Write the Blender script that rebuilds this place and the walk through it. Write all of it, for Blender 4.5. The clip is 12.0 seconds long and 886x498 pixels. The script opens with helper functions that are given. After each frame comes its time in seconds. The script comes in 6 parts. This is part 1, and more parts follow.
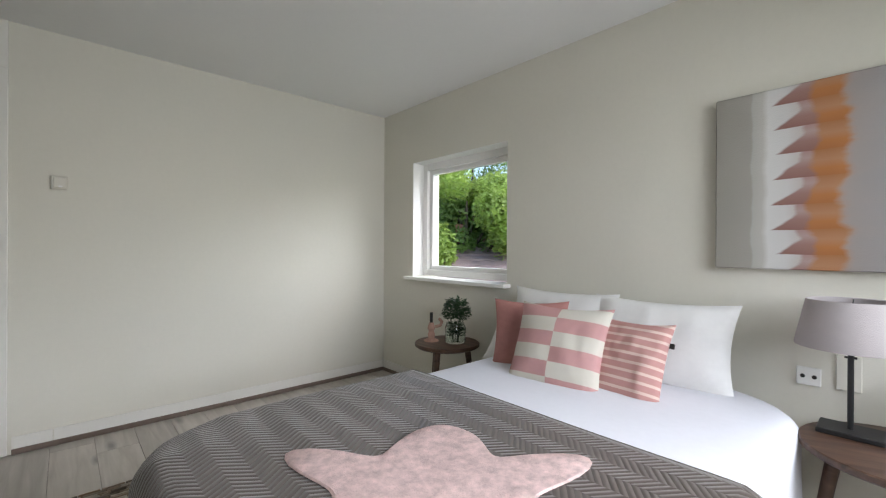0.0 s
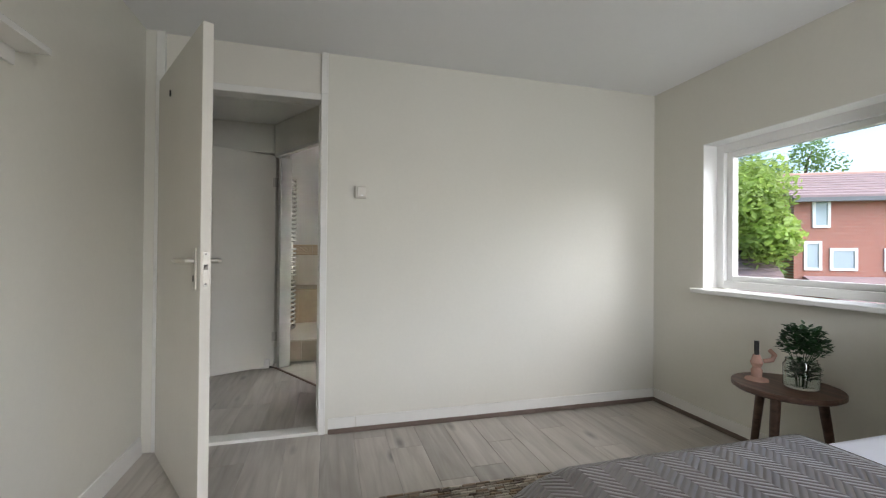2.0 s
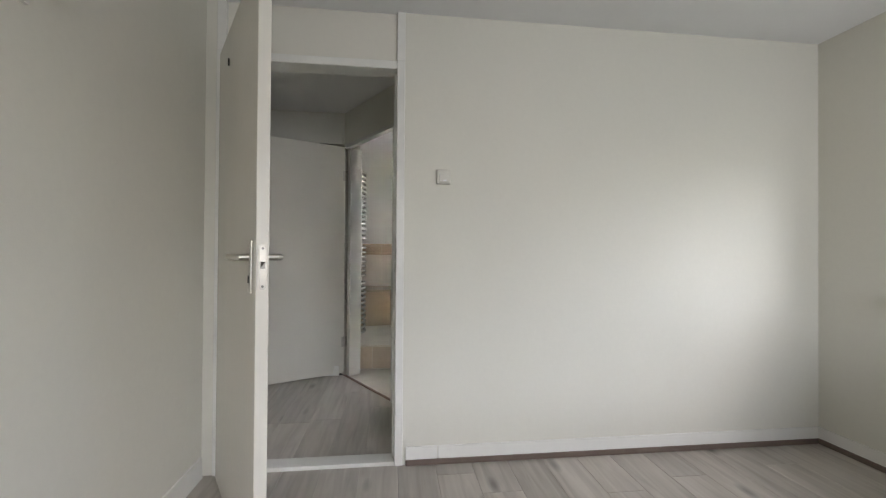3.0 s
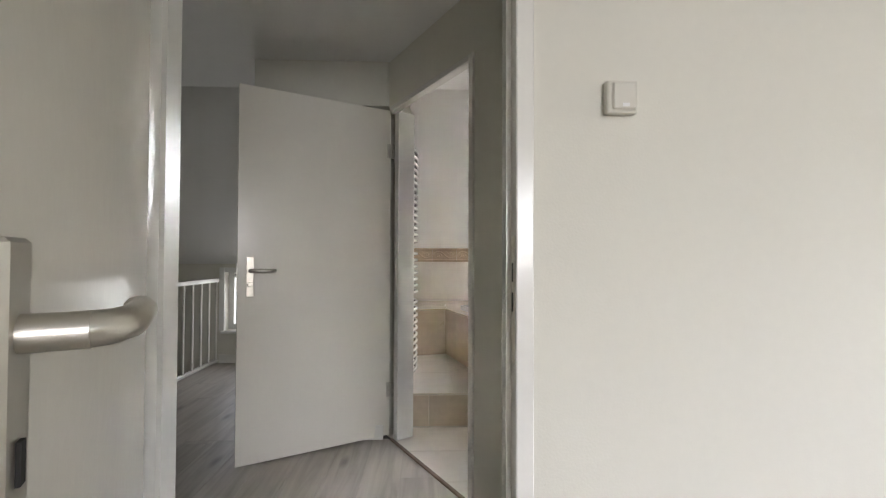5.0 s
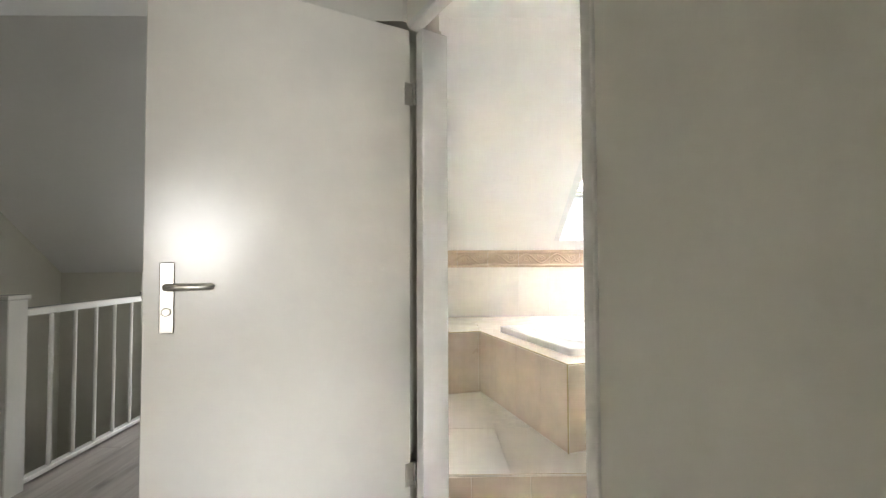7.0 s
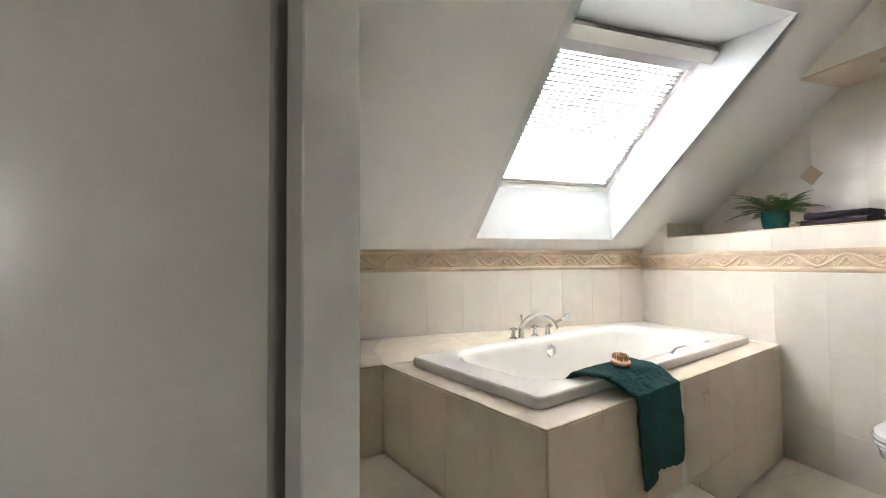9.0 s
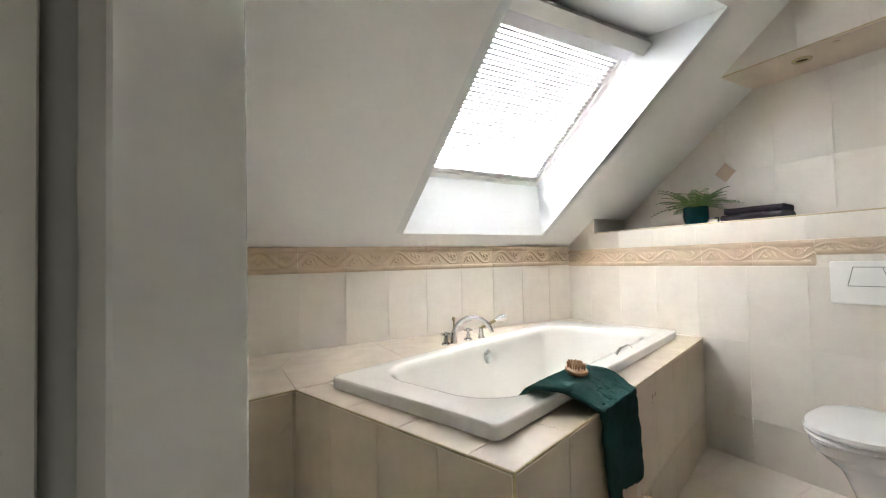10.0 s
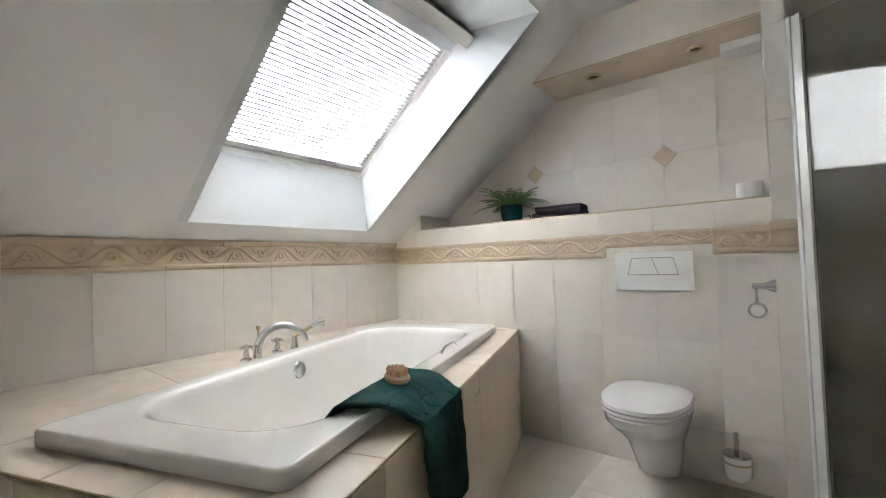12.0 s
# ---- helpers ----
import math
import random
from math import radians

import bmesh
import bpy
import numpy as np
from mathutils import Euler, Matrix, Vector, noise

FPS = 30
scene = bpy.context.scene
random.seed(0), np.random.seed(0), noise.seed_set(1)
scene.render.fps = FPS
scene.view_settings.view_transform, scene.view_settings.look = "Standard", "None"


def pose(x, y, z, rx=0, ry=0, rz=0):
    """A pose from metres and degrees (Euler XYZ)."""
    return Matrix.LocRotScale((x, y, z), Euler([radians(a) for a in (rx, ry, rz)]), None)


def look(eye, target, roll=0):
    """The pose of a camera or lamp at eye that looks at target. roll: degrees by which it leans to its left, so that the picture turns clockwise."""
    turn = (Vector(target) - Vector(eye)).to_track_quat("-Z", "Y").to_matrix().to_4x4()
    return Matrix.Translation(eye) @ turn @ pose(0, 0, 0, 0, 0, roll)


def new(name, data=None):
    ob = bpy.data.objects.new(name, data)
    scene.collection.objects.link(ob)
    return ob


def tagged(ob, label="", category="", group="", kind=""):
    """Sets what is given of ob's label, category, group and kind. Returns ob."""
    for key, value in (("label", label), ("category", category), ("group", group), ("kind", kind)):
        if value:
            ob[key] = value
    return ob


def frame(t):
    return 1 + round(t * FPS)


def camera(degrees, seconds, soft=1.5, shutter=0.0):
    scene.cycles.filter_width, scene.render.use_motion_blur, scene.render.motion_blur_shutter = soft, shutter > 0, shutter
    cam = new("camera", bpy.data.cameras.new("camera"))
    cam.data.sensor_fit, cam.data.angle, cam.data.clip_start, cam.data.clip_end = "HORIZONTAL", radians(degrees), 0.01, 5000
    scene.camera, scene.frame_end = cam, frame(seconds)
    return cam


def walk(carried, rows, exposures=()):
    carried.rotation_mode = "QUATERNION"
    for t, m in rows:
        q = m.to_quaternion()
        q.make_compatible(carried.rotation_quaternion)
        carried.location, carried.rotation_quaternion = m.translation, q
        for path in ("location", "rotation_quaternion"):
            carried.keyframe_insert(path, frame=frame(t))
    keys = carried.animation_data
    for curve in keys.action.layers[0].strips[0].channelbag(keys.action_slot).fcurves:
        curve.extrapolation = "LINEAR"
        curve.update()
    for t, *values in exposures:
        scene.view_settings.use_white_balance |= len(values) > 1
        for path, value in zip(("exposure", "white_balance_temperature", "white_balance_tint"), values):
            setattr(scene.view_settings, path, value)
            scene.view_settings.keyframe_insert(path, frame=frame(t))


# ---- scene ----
cam = camera(93.6, 12.0, soft=1.2)
PATH = [
    (0, (-2.222, -3.262, 1.137), (-0.875, -1.784, 1.135), 0.3),
    (0.5, (-2.297, -3.171, 1.108), (-1.117, -1.556, 1.124), 0.7),
    (1, (-2.379, -3.043, 1.116), (-1.397, -1.301, 1.134), 0.7),
    (1.5, (-2.437, -2.892, 1.13), (-1.675, -1.043, 1.146), 0.6),
    (2, (-2.441, -2.676, 1.13), (-1.907, -0.749, 1.145), 0.5),
    (2.5, (-2.455, -2.459, 1.117), (-2.1, -0.491, 1.131), 0.5),
    (3, (-2.506, -2.18, 1.104), (-2.265, -0.194, 1.122), 0.4),
    (3.2, (-2.547, -2.054, 1.125), (-2.325, -0.066, 1.133), 0.5),
    (5, (-2.69, -0.968, 1.13), (-2.624, 1.03, 1.166), 0.2),
    (5.5, (-2.745, -0.73, 1.132), (-2.684, 1.268, 1.173), 0.0),
    (6, (-2.779, -0.451, 1.12), (-2.731, 1.547, 1.177), -0.2),
    (6.5, (-2.796, -0.212, 1.117), (-2.779, 1.787, 1.183), -0.3),
    (6.7, (-2.807, -0.12, 1.124), (-2.796, 1.879, 1.187), -0.3),
    (8.3, (-2.902, 0.645, 1.124), (-2.538, 2.611, 1.192), 0.1),
    (8.5, (-2.893, 0.738, 1.122), (-2.458, 2.688, 1.197), -0.1),
    (9, (-2.872, 0.914, 1.122), (-2.262, 2.817, 1.195), -0.5),
    (9.5, (-2.848, 1.092, 1.123), (-2.054, 2.927, 1.19), -0.9),
    (10, (-2.819, 1.226, 1.123), (-1.839, 2.968, 1.182), -1.3),
    (10.5, (-2.762, 1.292, 1.122), (-1.632, 2.942, 1.173), -1.6),
    (11, (-2.675, 1.37, 1.089), (-1.406, 2.914, 1.152), -1.7),
    (11.5, (-2.616, 1.408, 1.074), (-1.202, 2.821, 1.137), -1.9),
    (12, (-2.591, 1.397, 1.066), (-1.016, 2.628, 1.131), -1.9),
]
walk(cam, [(t, look(eye, target, roll)) for t, eye, target, roll in PATH], exposures=[(0, 1.52, 6450, 12), (1.5, 1.7, 6400, 13), (2.5, 1.7, 6400, 14), (4.0, 2.0, 6450, 15), (5.0, 2.22, 6550, 16), (5.5, 2.4, 6550, 16), (6.0, 2.75, 6550, 14.5), (6.5, 3.3, 6550, 14.5), (7.5, 2.75, 6600, 14), (8.5, 1.95, 6700, 13), (9.5, 1.75, 6700, 13), (11, 1.5, 6550, 12.5), (12, 1.32, 6450, 12)])

# ---- world, sun and window light ----
world = bpy.data.worlds.new("sky_world")
scene.world = world
world.use_nodes = True
wn = world.node_tree.nodes
sky = wn.new("ShaderNodeTexSky")
sky.sky_type = 'NISHITA'
sky.sun_disc = False
sky.sun_elevation = radians(45)
sky.sun_rotation = radians(143)
sky.dust_density = 1.2
sky.air_density = 1.0
wn["Background"].inputs[1].default_value = 0.15
world.node_tree.links.new(sky.outputs[0], wn["Background"].inputs[0])

sun = new("sun", bpy.data.lights.new("sun", 'SUN'))
sun.data.energy = 2.8
sun.data.angle = radians(80)
sun.data.color = (0.93, 0.965, 1.0)
sun.matrix_world = look((5.6, -7.4, 9.3), (0, 0, 0))


def window_lamp(name, eye, target, w, h, power, color=(1, 1, 1), spread=180):
    lamp = new(name, bpy.data.lights.new(name, 'AREA'))
    lamp.data.shape = 'RECTANGLE'
    lamp.data.size, lamp.data.size_y = w, h
    lamp.data.energy, lamp.data.color = power, color
    lamp.data.spread = radians(spread)
    lamp.matrix_world = look(eye, target)
    return lamp


window_lamp("bedroom_window_daylight", (-1.2, -4.36, 1.5), (-1.25, 0, -0.2), 1.7, 1.1, 9.5, (0.93, 0.97, 1.0), 125)
window_lamp("skylight_daylight", (-1.2, 3.42, 2.32), (-1.2, 2.4, 0.95), 0.95, 1.15, 140, (0.93, 0.97, 1.0))
window_lamp("landing_window_daylight", (-4.45, 3.72, 0.65), (-4.45, 2, 0.4), 0.74, 0.52, 1.1, (0.95, 0.98, 1.0))

# ---- materials ----


def mat(name, color, rough=0.5, metal=0.0, vary=0.08, scale=3.0, grain=0.0, grain_scale=120.0, fine=40.0, pieces=0.0, coat=0.0, spec=0.5, detail=5):
    """A surface with stains at two scales, fine relief and, for loose pieces, a shift from piece to piece."""
    m = bpy.data.materials.new(name)
    m.use_nodes = True
    n, l = m.node_tree.nodes, m.node_tree.links
    b = n["Principled BSDF"]
    co = n.new("ShaderNodeTexCoord").outputs["Object"]
    if pieces:
        shift, moved = n.new("ShaderNodeVectorMath"), n.new("ShaderNodeVectorMath")
        shift.operation = 'SCALE'
        shift.inputs[0].default_value = (17, 29, 11)
        l.new(n.new("ShaderNodeObjectInfo").outputs["Random"], shift.inputs["Scale"])
        l.new(co, moved.inputs[0])
        l.new(shift.outputs[0], moved.inputs[1])
        co = moved.outputs[0]
    n1, n2 = n.new("ShaderNodeTexNoise"), n.new("ShaderNodeTexNoise")
    n1.inputs["Scale"].default_value, n1.inputs["Detail"].default_value = scale, detail
    n2.inputs["Scale"].default_value, n2.inputs["Detail"].default_value = fine, min(4, detail)
    for t in (n1, n2):
        l.new(co, t.inputs["Vector"])
    add = n.new("ShaderNodeMath")
    add.operation = 'MULTIPLY_ADD'
    l.new(n2.outputs[0], add.inputs[0])
    add.inputs[1].default_value = 0.5
    l.new(n1.outputs[0], add.inputs[2])
    val = n.new("ShaderNodeMapRange")
    val.inputs[1].default_value, val.inputs[2].default_value = 0.45, 1.05
    val.inputs[3].default_value, val.inputs[4].default_value = 1 - vary, 1 + vary
    l.new(add.outputs[0], val.inputs[0])
    out = val.outputs[0]
    if pieces:
        info = n.new("ShaderNodeObjectInfo")
        pr = n.new("ShaderNodeMapRange")
        pr.inputs[3].default_value, pr.inputs[4].default_value = 1 - pieces, 1 + pieces
        l.new(info.outputs["Random"], pr.inputs[0])
        mul = n.new("ShaderNodeMath")
        mul.operation = 'MULTIPLY'
        l.new(out, mul.inputs[0])
        l.new(pr.outputs[0], mul.inputs[1])
        out = mul.outputs[0]
    vm = n.new("ShaderNodeVectorMath")
    vm.operation = 'SCALE'
    vm.inputs[0].default_value = color
    l.new(out, vm.inputs["Scale"])
    l.new(vm.outputs[0], b.inputs["Base Color"])
    rr = n.new("ShaderNodeMapRange")
    rr.inputs[3].default_value, rr.inputs[4].default_value = max(0.02, rough * 0.8), min(1, rough * 1.2)
    l.new(n1.outputs[0], rr.inputs[0])
    l.new(rr.outputs[0], b.inputs["Roughness"])
    b.inputs["Metallic"].default_value = metal
    b.inputs["Specular IOR Level"].default_value = spec
    b.inputs["Coat Weight"].default_value = coat
    if grain:
        n3 = n.new("ShaderNodeTexNoise")
        n3.inputs["Scale"].default_value, n3.inputs["Detail"].default_value = grain_scale, 3
        l.new(co, n3.inputs["Vector"])
        bp = n.new("ShaderNodeBump")
        bp.inputs["Strength"].default_value, bp.inputs["Distance"].default_value = grain, 0.004
        l.new(n3.outputs[0], bp.inputs["Height"])
        l.new(bp.outputs[0], b.inputs["Normal"])
    return m


def bsdf(m):
    return m.node_tree.nodes["Principled BSDF"]


def wood_mat(name, dark, light, rough=0.45, stretch=(14, 1.2, 14), pieces=0.12, bump=0.12, knots=True):
    """Wood with long grain along local y, knots and a shift from board to board."""
    m = bpy.data.materials.new(name)
    m.use_nodes = True
    n, l = m.node_tree.nodes, m.node_tree.links
    b = n["Principled BSDF"]
    co = n.new("ShaderNodeTexCoord").outputs["Object"]
    info = n.new("ShaderNodeObjectInfo")
    sh = n.new("ShaderNodeVectorMath")
    sh.operation = 'SCALE'
    sh.inputs[0].default_value = (7, 13, 5)
    l.new(info.outputs["Random"], sh.inputs["Scale"])
    ad = n.new("ShaderNodeVectorMath")
    l.new(co, ad.inputs[0])
    l.new(sh.outputs[0], ad.inputs[1])
    mp = n.new("ShaderNodeMapping")
    mp.inputs["Scale"].default_value = stretch
    l.new(ad.outputs[0], mp.inputs["Vector"])
    g = n.new("ShaderNodeTexNoise")
    g.inputs["Scale"].default_value, g.inputs["Detail"].default_value, g.inputs["Distortion"].default_value = 1.6, 7, 0.6
    l.new(mp.outputs[0], g.inputs["Vector"])
    big = n.new("ShaderNodeTexNoise")
    big.inputs["Scale"].default_value = 2.2
    l.new(ad.outputs[0], big.inputs["Vector"])
    mixf = n.new("ShaderNodeMath")
    mixf.operation = 'MULTIPLY_ADD'
    l.new(big.outputs[0], mixf.inputs[0])
    mixf.inputs[1].default_value = 0.35
    l.new(g.outputs[0], mixf.inputs[2])
    ramp = n.new("ShaderNodeValToRGB")
    ramp.color_ramp.elements[0].position, ramp.color_ramp.elements[0].color = 0.45, (*dark, 1)
    ramp.color_ramp.elements[1].position, ramp.color_ramp.elements[1].color = 0.85, (*light, 1)
    l.new(mixf.outputs[0], ramp.inputs[0])
    col = ramp.outputs[0]
    if knots:
        v = n.new("ShaderNodeTexVoronoi")
        v.inputs["Scale"].default_value = 1.0
        mk = n.new("ShaderNodeMapping")
        mk.inputs["Scale"].default_value = (4.5, 1.6, 1)
        l.new(ad.outputs[0], mk.inputs["Vector"])
        l.new(mk.outputs[0], v.inputs["Vector"])
        kr = n.new("ShaderNodeMapRange")
        kr.inputs[1].default_value, kr.inputs[2].default_value = 0.03, 0.14
        kr.inputs[3].default_value, kr.inputs[4].default_value = 0.5, 1.0
        l.new(v.outputs["Distance"], kr.inputs[0])
        ks = n.new("ShaderNodeVectorMath")
        ks.operation = 'SCALE'
        l.new(col, ks.inputs[0])
        l.new(kr.outputs[0], ks.inputs["Scale"])
        col = ks.outputs[0]
    pr = n.new("ShaderNodeMapRange")
    pr.inputs[3].default_value, pr.inputs[4].default_value = 1 - pieces, 1 + pieces
    l.new(info.outputs["Random"], pr.inputs[0])
    ps = n.new("ShaderNodeVectorMath")
    ps.operation = 'SCALE'
    l.new(col, ps.inputs[0])
    l.new(pr.outputs[0], ps.inputs["Scale"])
    l.new(ps.outputs[0], b.inputs["Base Color"])
    b.inputs["Roughness"].default_value = rough
    bp = n.new("ShaderNodeBump")
    bp.inputs["Strength"].default_value, bp.inputs["Distance"].default_value = bump, 0.003
    l.new(g.outputs[0], bp.inputs["Height"])
    l.new(bp.outputs[0], b.inputs["Normal"])
    return m


M_WALL = mat("wall_paint", (0.695, 0.67, 0.59), 0.75, vary=0.03, scale=1.2, grain=0.12, grain_scale=160)
M_CEIL = mat("ceiling_paint", (0.82, 0.82, 0.81), 0.85, vary=0.02, scale=1.0, grain=0.1, grain_scale=140)
M_BCEIL = mat("bath_plaster", (0.81, 0.80, 0.775), 0.8, vary=0.02, scale=1.0, grain=0.12, grain_scale=120)
M_TRIM = mat("white_trim", (0.78, 0.76, 0.71), 0.2, vary=0.03, scale=4, grain=0.04, grain_scale=60)
M_DOOR = mat("door_paint", (0.735, 0.70, 0.62), 0.215, vary=0.02, scale=2.0, grain=0.06, grain_scale=35)
M_SWITCH = mat("cream_plastic", (0.64, 0.61, 0.53), 0.4, vary=0.03, scale=8)
M_WHITE = mat("white_gloss", (0.82, 0.81, 0.78), 0.4, vary=0.02, scale=5)
M_LAMINATE = wood_mat("grey_oak_laminate", (0.33, 0.295, 0.255), (0.48, 0.44, 0.39), 0.4)
M_DARKGAP = mat("dark_underlay", (0.08, 0.075, 0.07), 0.8)
M_WALNUT = wood_mat("dark_walnut", (0.045, 0.022, 0.014), (0.13, 0.07, 0.045), 0.42, (20, 2, 20), 0.05, 0.1, False)
M_TILE = mat("beige_wall_tile", (0.71, 0.66, 0.585), 0.36, vary=0.045, scale=5, fine=22, detail=3, pieces=0.02, grain=0.03, grain_scale=50)
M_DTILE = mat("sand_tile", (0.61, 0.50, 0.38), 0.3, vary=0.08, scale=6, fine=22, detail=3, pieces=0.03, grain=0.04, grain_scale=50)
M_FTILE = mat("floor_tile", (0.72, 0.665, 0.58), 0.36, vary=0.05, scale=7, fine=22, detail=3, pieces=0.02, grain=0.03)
M_GROUT = mat("grout", (0.72, 0.675, 0.60), 0.85, vary=0.08, scale=20)
M_BORDER = mat("ochre_relief_tile", (0.58, 0.45, 0.315), 0.42, vary=0.1, scale=9, fine=14, pieces=0.06)
M_BRASS = mat("brass_trim", (0.50, 0.41, 0.25), 0.4, 1.0, vary=0.1, scale=12)
M_CHROME = mat("chrome", (0.62, 0.62, 0.63), 0.1, 1.0, vary=0.03)
M_STEEL = mat("brushed_steel", (0.56, 0.53, 0.47), 0.34, 0.95, vary=0.06, scale=20)
M_ENAMEL = mat("tub_acrylic", (0.80, 0.775, 0.72), 0.13, vary=0.01, scale=1, coat=0.4)
M_CERAMIC = mat("white_ceramic", (0.83, 0.82, 0.81), 0.1, vary=0.01, scale=1, coat=0.3)
M_RAD = mat("radiator_enamel", (0.80, 0.78, 0.73), 0.2, vary=0.02)
M_TOWEL = mat("green_terry", (0.022, 0.075, 0.07), 0.95, vary=0.22, scale=14, fine=180, grain=0.9, grain_scale=420, spec=0.1)
M_DTOWEL = mat("charcoal_terry", (0.045, 0.04, 0.052), 0.95, vary=0.2, scale=20, fine=160, grain=0.8, grain_scale=380, spec=0.1)
M_POT = mat("teal_glaze", (0.008, 0.085, 0.10), 0.2, vary=0.15, scale=10)
M_FERN = mat("fern_leaf", (0.10, 0.21, 0.05), 0.5, vary=0.3, scale=30)
M_LEAF = mat("dark_leaf", (0.013, 0.05, 0.012), 0.55, vary=0.3, scale=40)
M_LINEN = mat("white_linen", (0.78, 0.79, 0.85), 0.9, vary=0.03, scale=3, grain=0.8, grain_scale=8, spec=0.2)
M_PILLOW = mat("white_cotton", (0.78, 0.775, 0.76), 0.9, vary=0.04, scale=6, grain=0.8, grain_scale=14, spec=0.2)
M_PINK = mat("dusty_pink_cloth", (0.42, 0.20, 0.18), 0.95, vary=0.1, scale=12, grain=0.4, grain_scale=350, spec=0.15)
M_SKIN = mat("pink_hide", (0.68, 0.51, 0.49), 0.9, vary=0.3, scale=26, fine=90, grain=0.9, grain_scale=240, spec=0.15)
M_SHADE = mat("taupe_lampshade", (0.44, 0.40, 0.40), 0.9, vary=0.04, scale=8, grain=0.3, grain_scale=320)
M_BLACK = mat("black_metal", (0.012, 0.012, 0.013), 0.5, 0.0)
M_DARK = mat("dark_slot", (0.02, 0.018, 0.016), 0.7)
M_BRICKT = mat("terracotta_pink", (0.45, 0.27, 0.21), 0.7, vary=0.15, scale=30)
M_BROWNW = mat("beech_brush", (0.46, 0.24, 0.11), 0.5, vary=0.15, scale=30)
M_PAPER = mat("paper", (0.80, 0.79, 0.77), 0.9, vary=0.03, grain=0.2)

M_GLASS = bpy.data.materials.new("window_glass")
M_GLASS.use_nodes = True
bsdf(M_GLASS).inputs["Transmission Weight"].default_value = 1
bsdf(M_GLASS).inputs["Roughness"].default_value = 0.0
bsdf(M_GLASS).inputs["IOR"].default_value = 1.05
M_SMOKE = bpy.data.materials.new("smoked_glass")
M_SMOKE.use_nodes = True
bsdf(M_SMOKE).inputs["Base Color"].default_value = (0.58, 0.59, 0.54, 1)
bsdf(M_SMOKE).inputs["Transmission Weight"].default_value = 1
bsdf(M_SMOKE).inputs["Roughness"].default_value = 0.0
bsdf(M_SMOKE).inputs["IOR"].default_value = 1.5
M_JAR = bpy.data.materials.new("clear_jar_glass")
M_JAR.use_nodes = True
bsdf(M_JAR).inputs["Base Color"].default_value = (0.85, 0.92, 0.88, 1)
bsdf(M_JAR).inputs["Transmission Weight"].default_value = 1
bsdf(M_JAR).inputs["Roughness"].default_value = 0.03

M_BLIND = bpy.data.materials.new("translucent_slat")
M_BLIND.use_nodes = True
_n, _l = M_BLIND.node_tree.nodes, M_BLIND.node_tree.links
_tr, _mx = _n.new("ShaderNodeBsdfTranslucent"), _n.new("ShaderNodeMixShader")
_tr.inputs[0].default_value = (0.92, 0.92, 0.92, 1)
bsdf(M_BLIND).inputs["Base Color"].default_value = (0.85, 0.85, 0.85, 1)
_mx.inputs[0].default_value = 0.5
_l.new(bsdf(M_BLIND).outputs[0], _mx.inputs[1])
_l.new(_tr.outputs[0], _mx.inputs[2])
_l.new(_mx.outputs[0], _n["Material Output"].inputs[0])


def striped(name, a, b_, axis, period, share, checker=False):
    """Cloth in two colours, banded along a local axis; checker swaps the bands across the middle."""
    m = mat(name, a, 0.95, vary=0.06, scale=14, grain=0.4, grain_scale=340, spec=0.15)
    n, l = m.node_tree.nodes, m.node_tree.links
    sep = n.new("ShaderNodeSeparateXYZ")
    l.new(n.new("ShaderNodeTexCoord").outputs["Object"], sep.inputs[0])
    src = sep.outputs[axis]
    if checker:
        half = n.new("ShaderNodeMath")
        half.operation = 'GREATER_THAN'
        l.new(sep.outputs[0], half.inputs[0])
        half.inputs[1].default_value = 0.0
        mv = n.new("ShaderNodeMath")
        mv.operation = 'MULTIPLY_ADD'
        l.new(half.outputs[0], mv.inputs[0])
        mv.inputs[1].default_value = period / 2
        l.new(src, mv.inputs[2])
        src = mv.outputs[0]
    md = n.new("ShaderNodeMath")
    md.operation = 'FLOORED_MODULO'
    l.new(src, md.inputs[0])
    md.inputs[1].default_value = period
    gt = n.new("ShaderNodeMath")
    gt.operation = 'LESS_THAN'
    l.new(md.outputs[0], gt.inputs[0])
    gt.inputs[1].default_value = period * share
    mix = n.new("ShaderNodeMix")
    mix.data_type = 'RGBA'
    l.new(gt.outputs[0], mix.inputs[0])
    mix.inputs[6].default_value = (*b_, 1)
    l.new(bsdf(m).inputs["Base Color"].links[0].from_socket, mix.inputs[7])
    l.new(mix.outputs[2], bsdf(m).inputs["Base Color"])
    return m


M_CHECK = striped("pink_cream_blocks", (0.53, 0.30, 0.29), (0.62, 0.59, 0.52), 1, 0.136, 0.5, True)
M_STRIPE = striped("pink_stripes", (0.50, 0.27, 0.25), (0.68, 0.52, 0.46), 1, 0.036, 0.68)

M_QUILT = mat("taupe_herringbone_quilt", (0.09, 0.072, 0.062), 0.42, vary=0.1, scale=6, spec=0.5)
bsdf(M_QUILT).inputs["Sheen Weight"].default_value = 0.25
bsdf(M_QUILT).inputs["Sheen Roughness"].default_value = 0.4
_n, _l = M_QUILT.node_tree.nodes, M_QUILT.node_tree.links


def math_node(nodes, links, op, a, b_=None):
    q = nodes.new("ShaderNodeMath")
    q.operation = op
    for i, v in enumerate((a, b_)):
        if v is None:
            continue
        if isinstance(v, (int, float)):
            q.inputs[i].default_value = v
        else:
            links.new(v, q.inputs[i])
    return q.outputs[0]


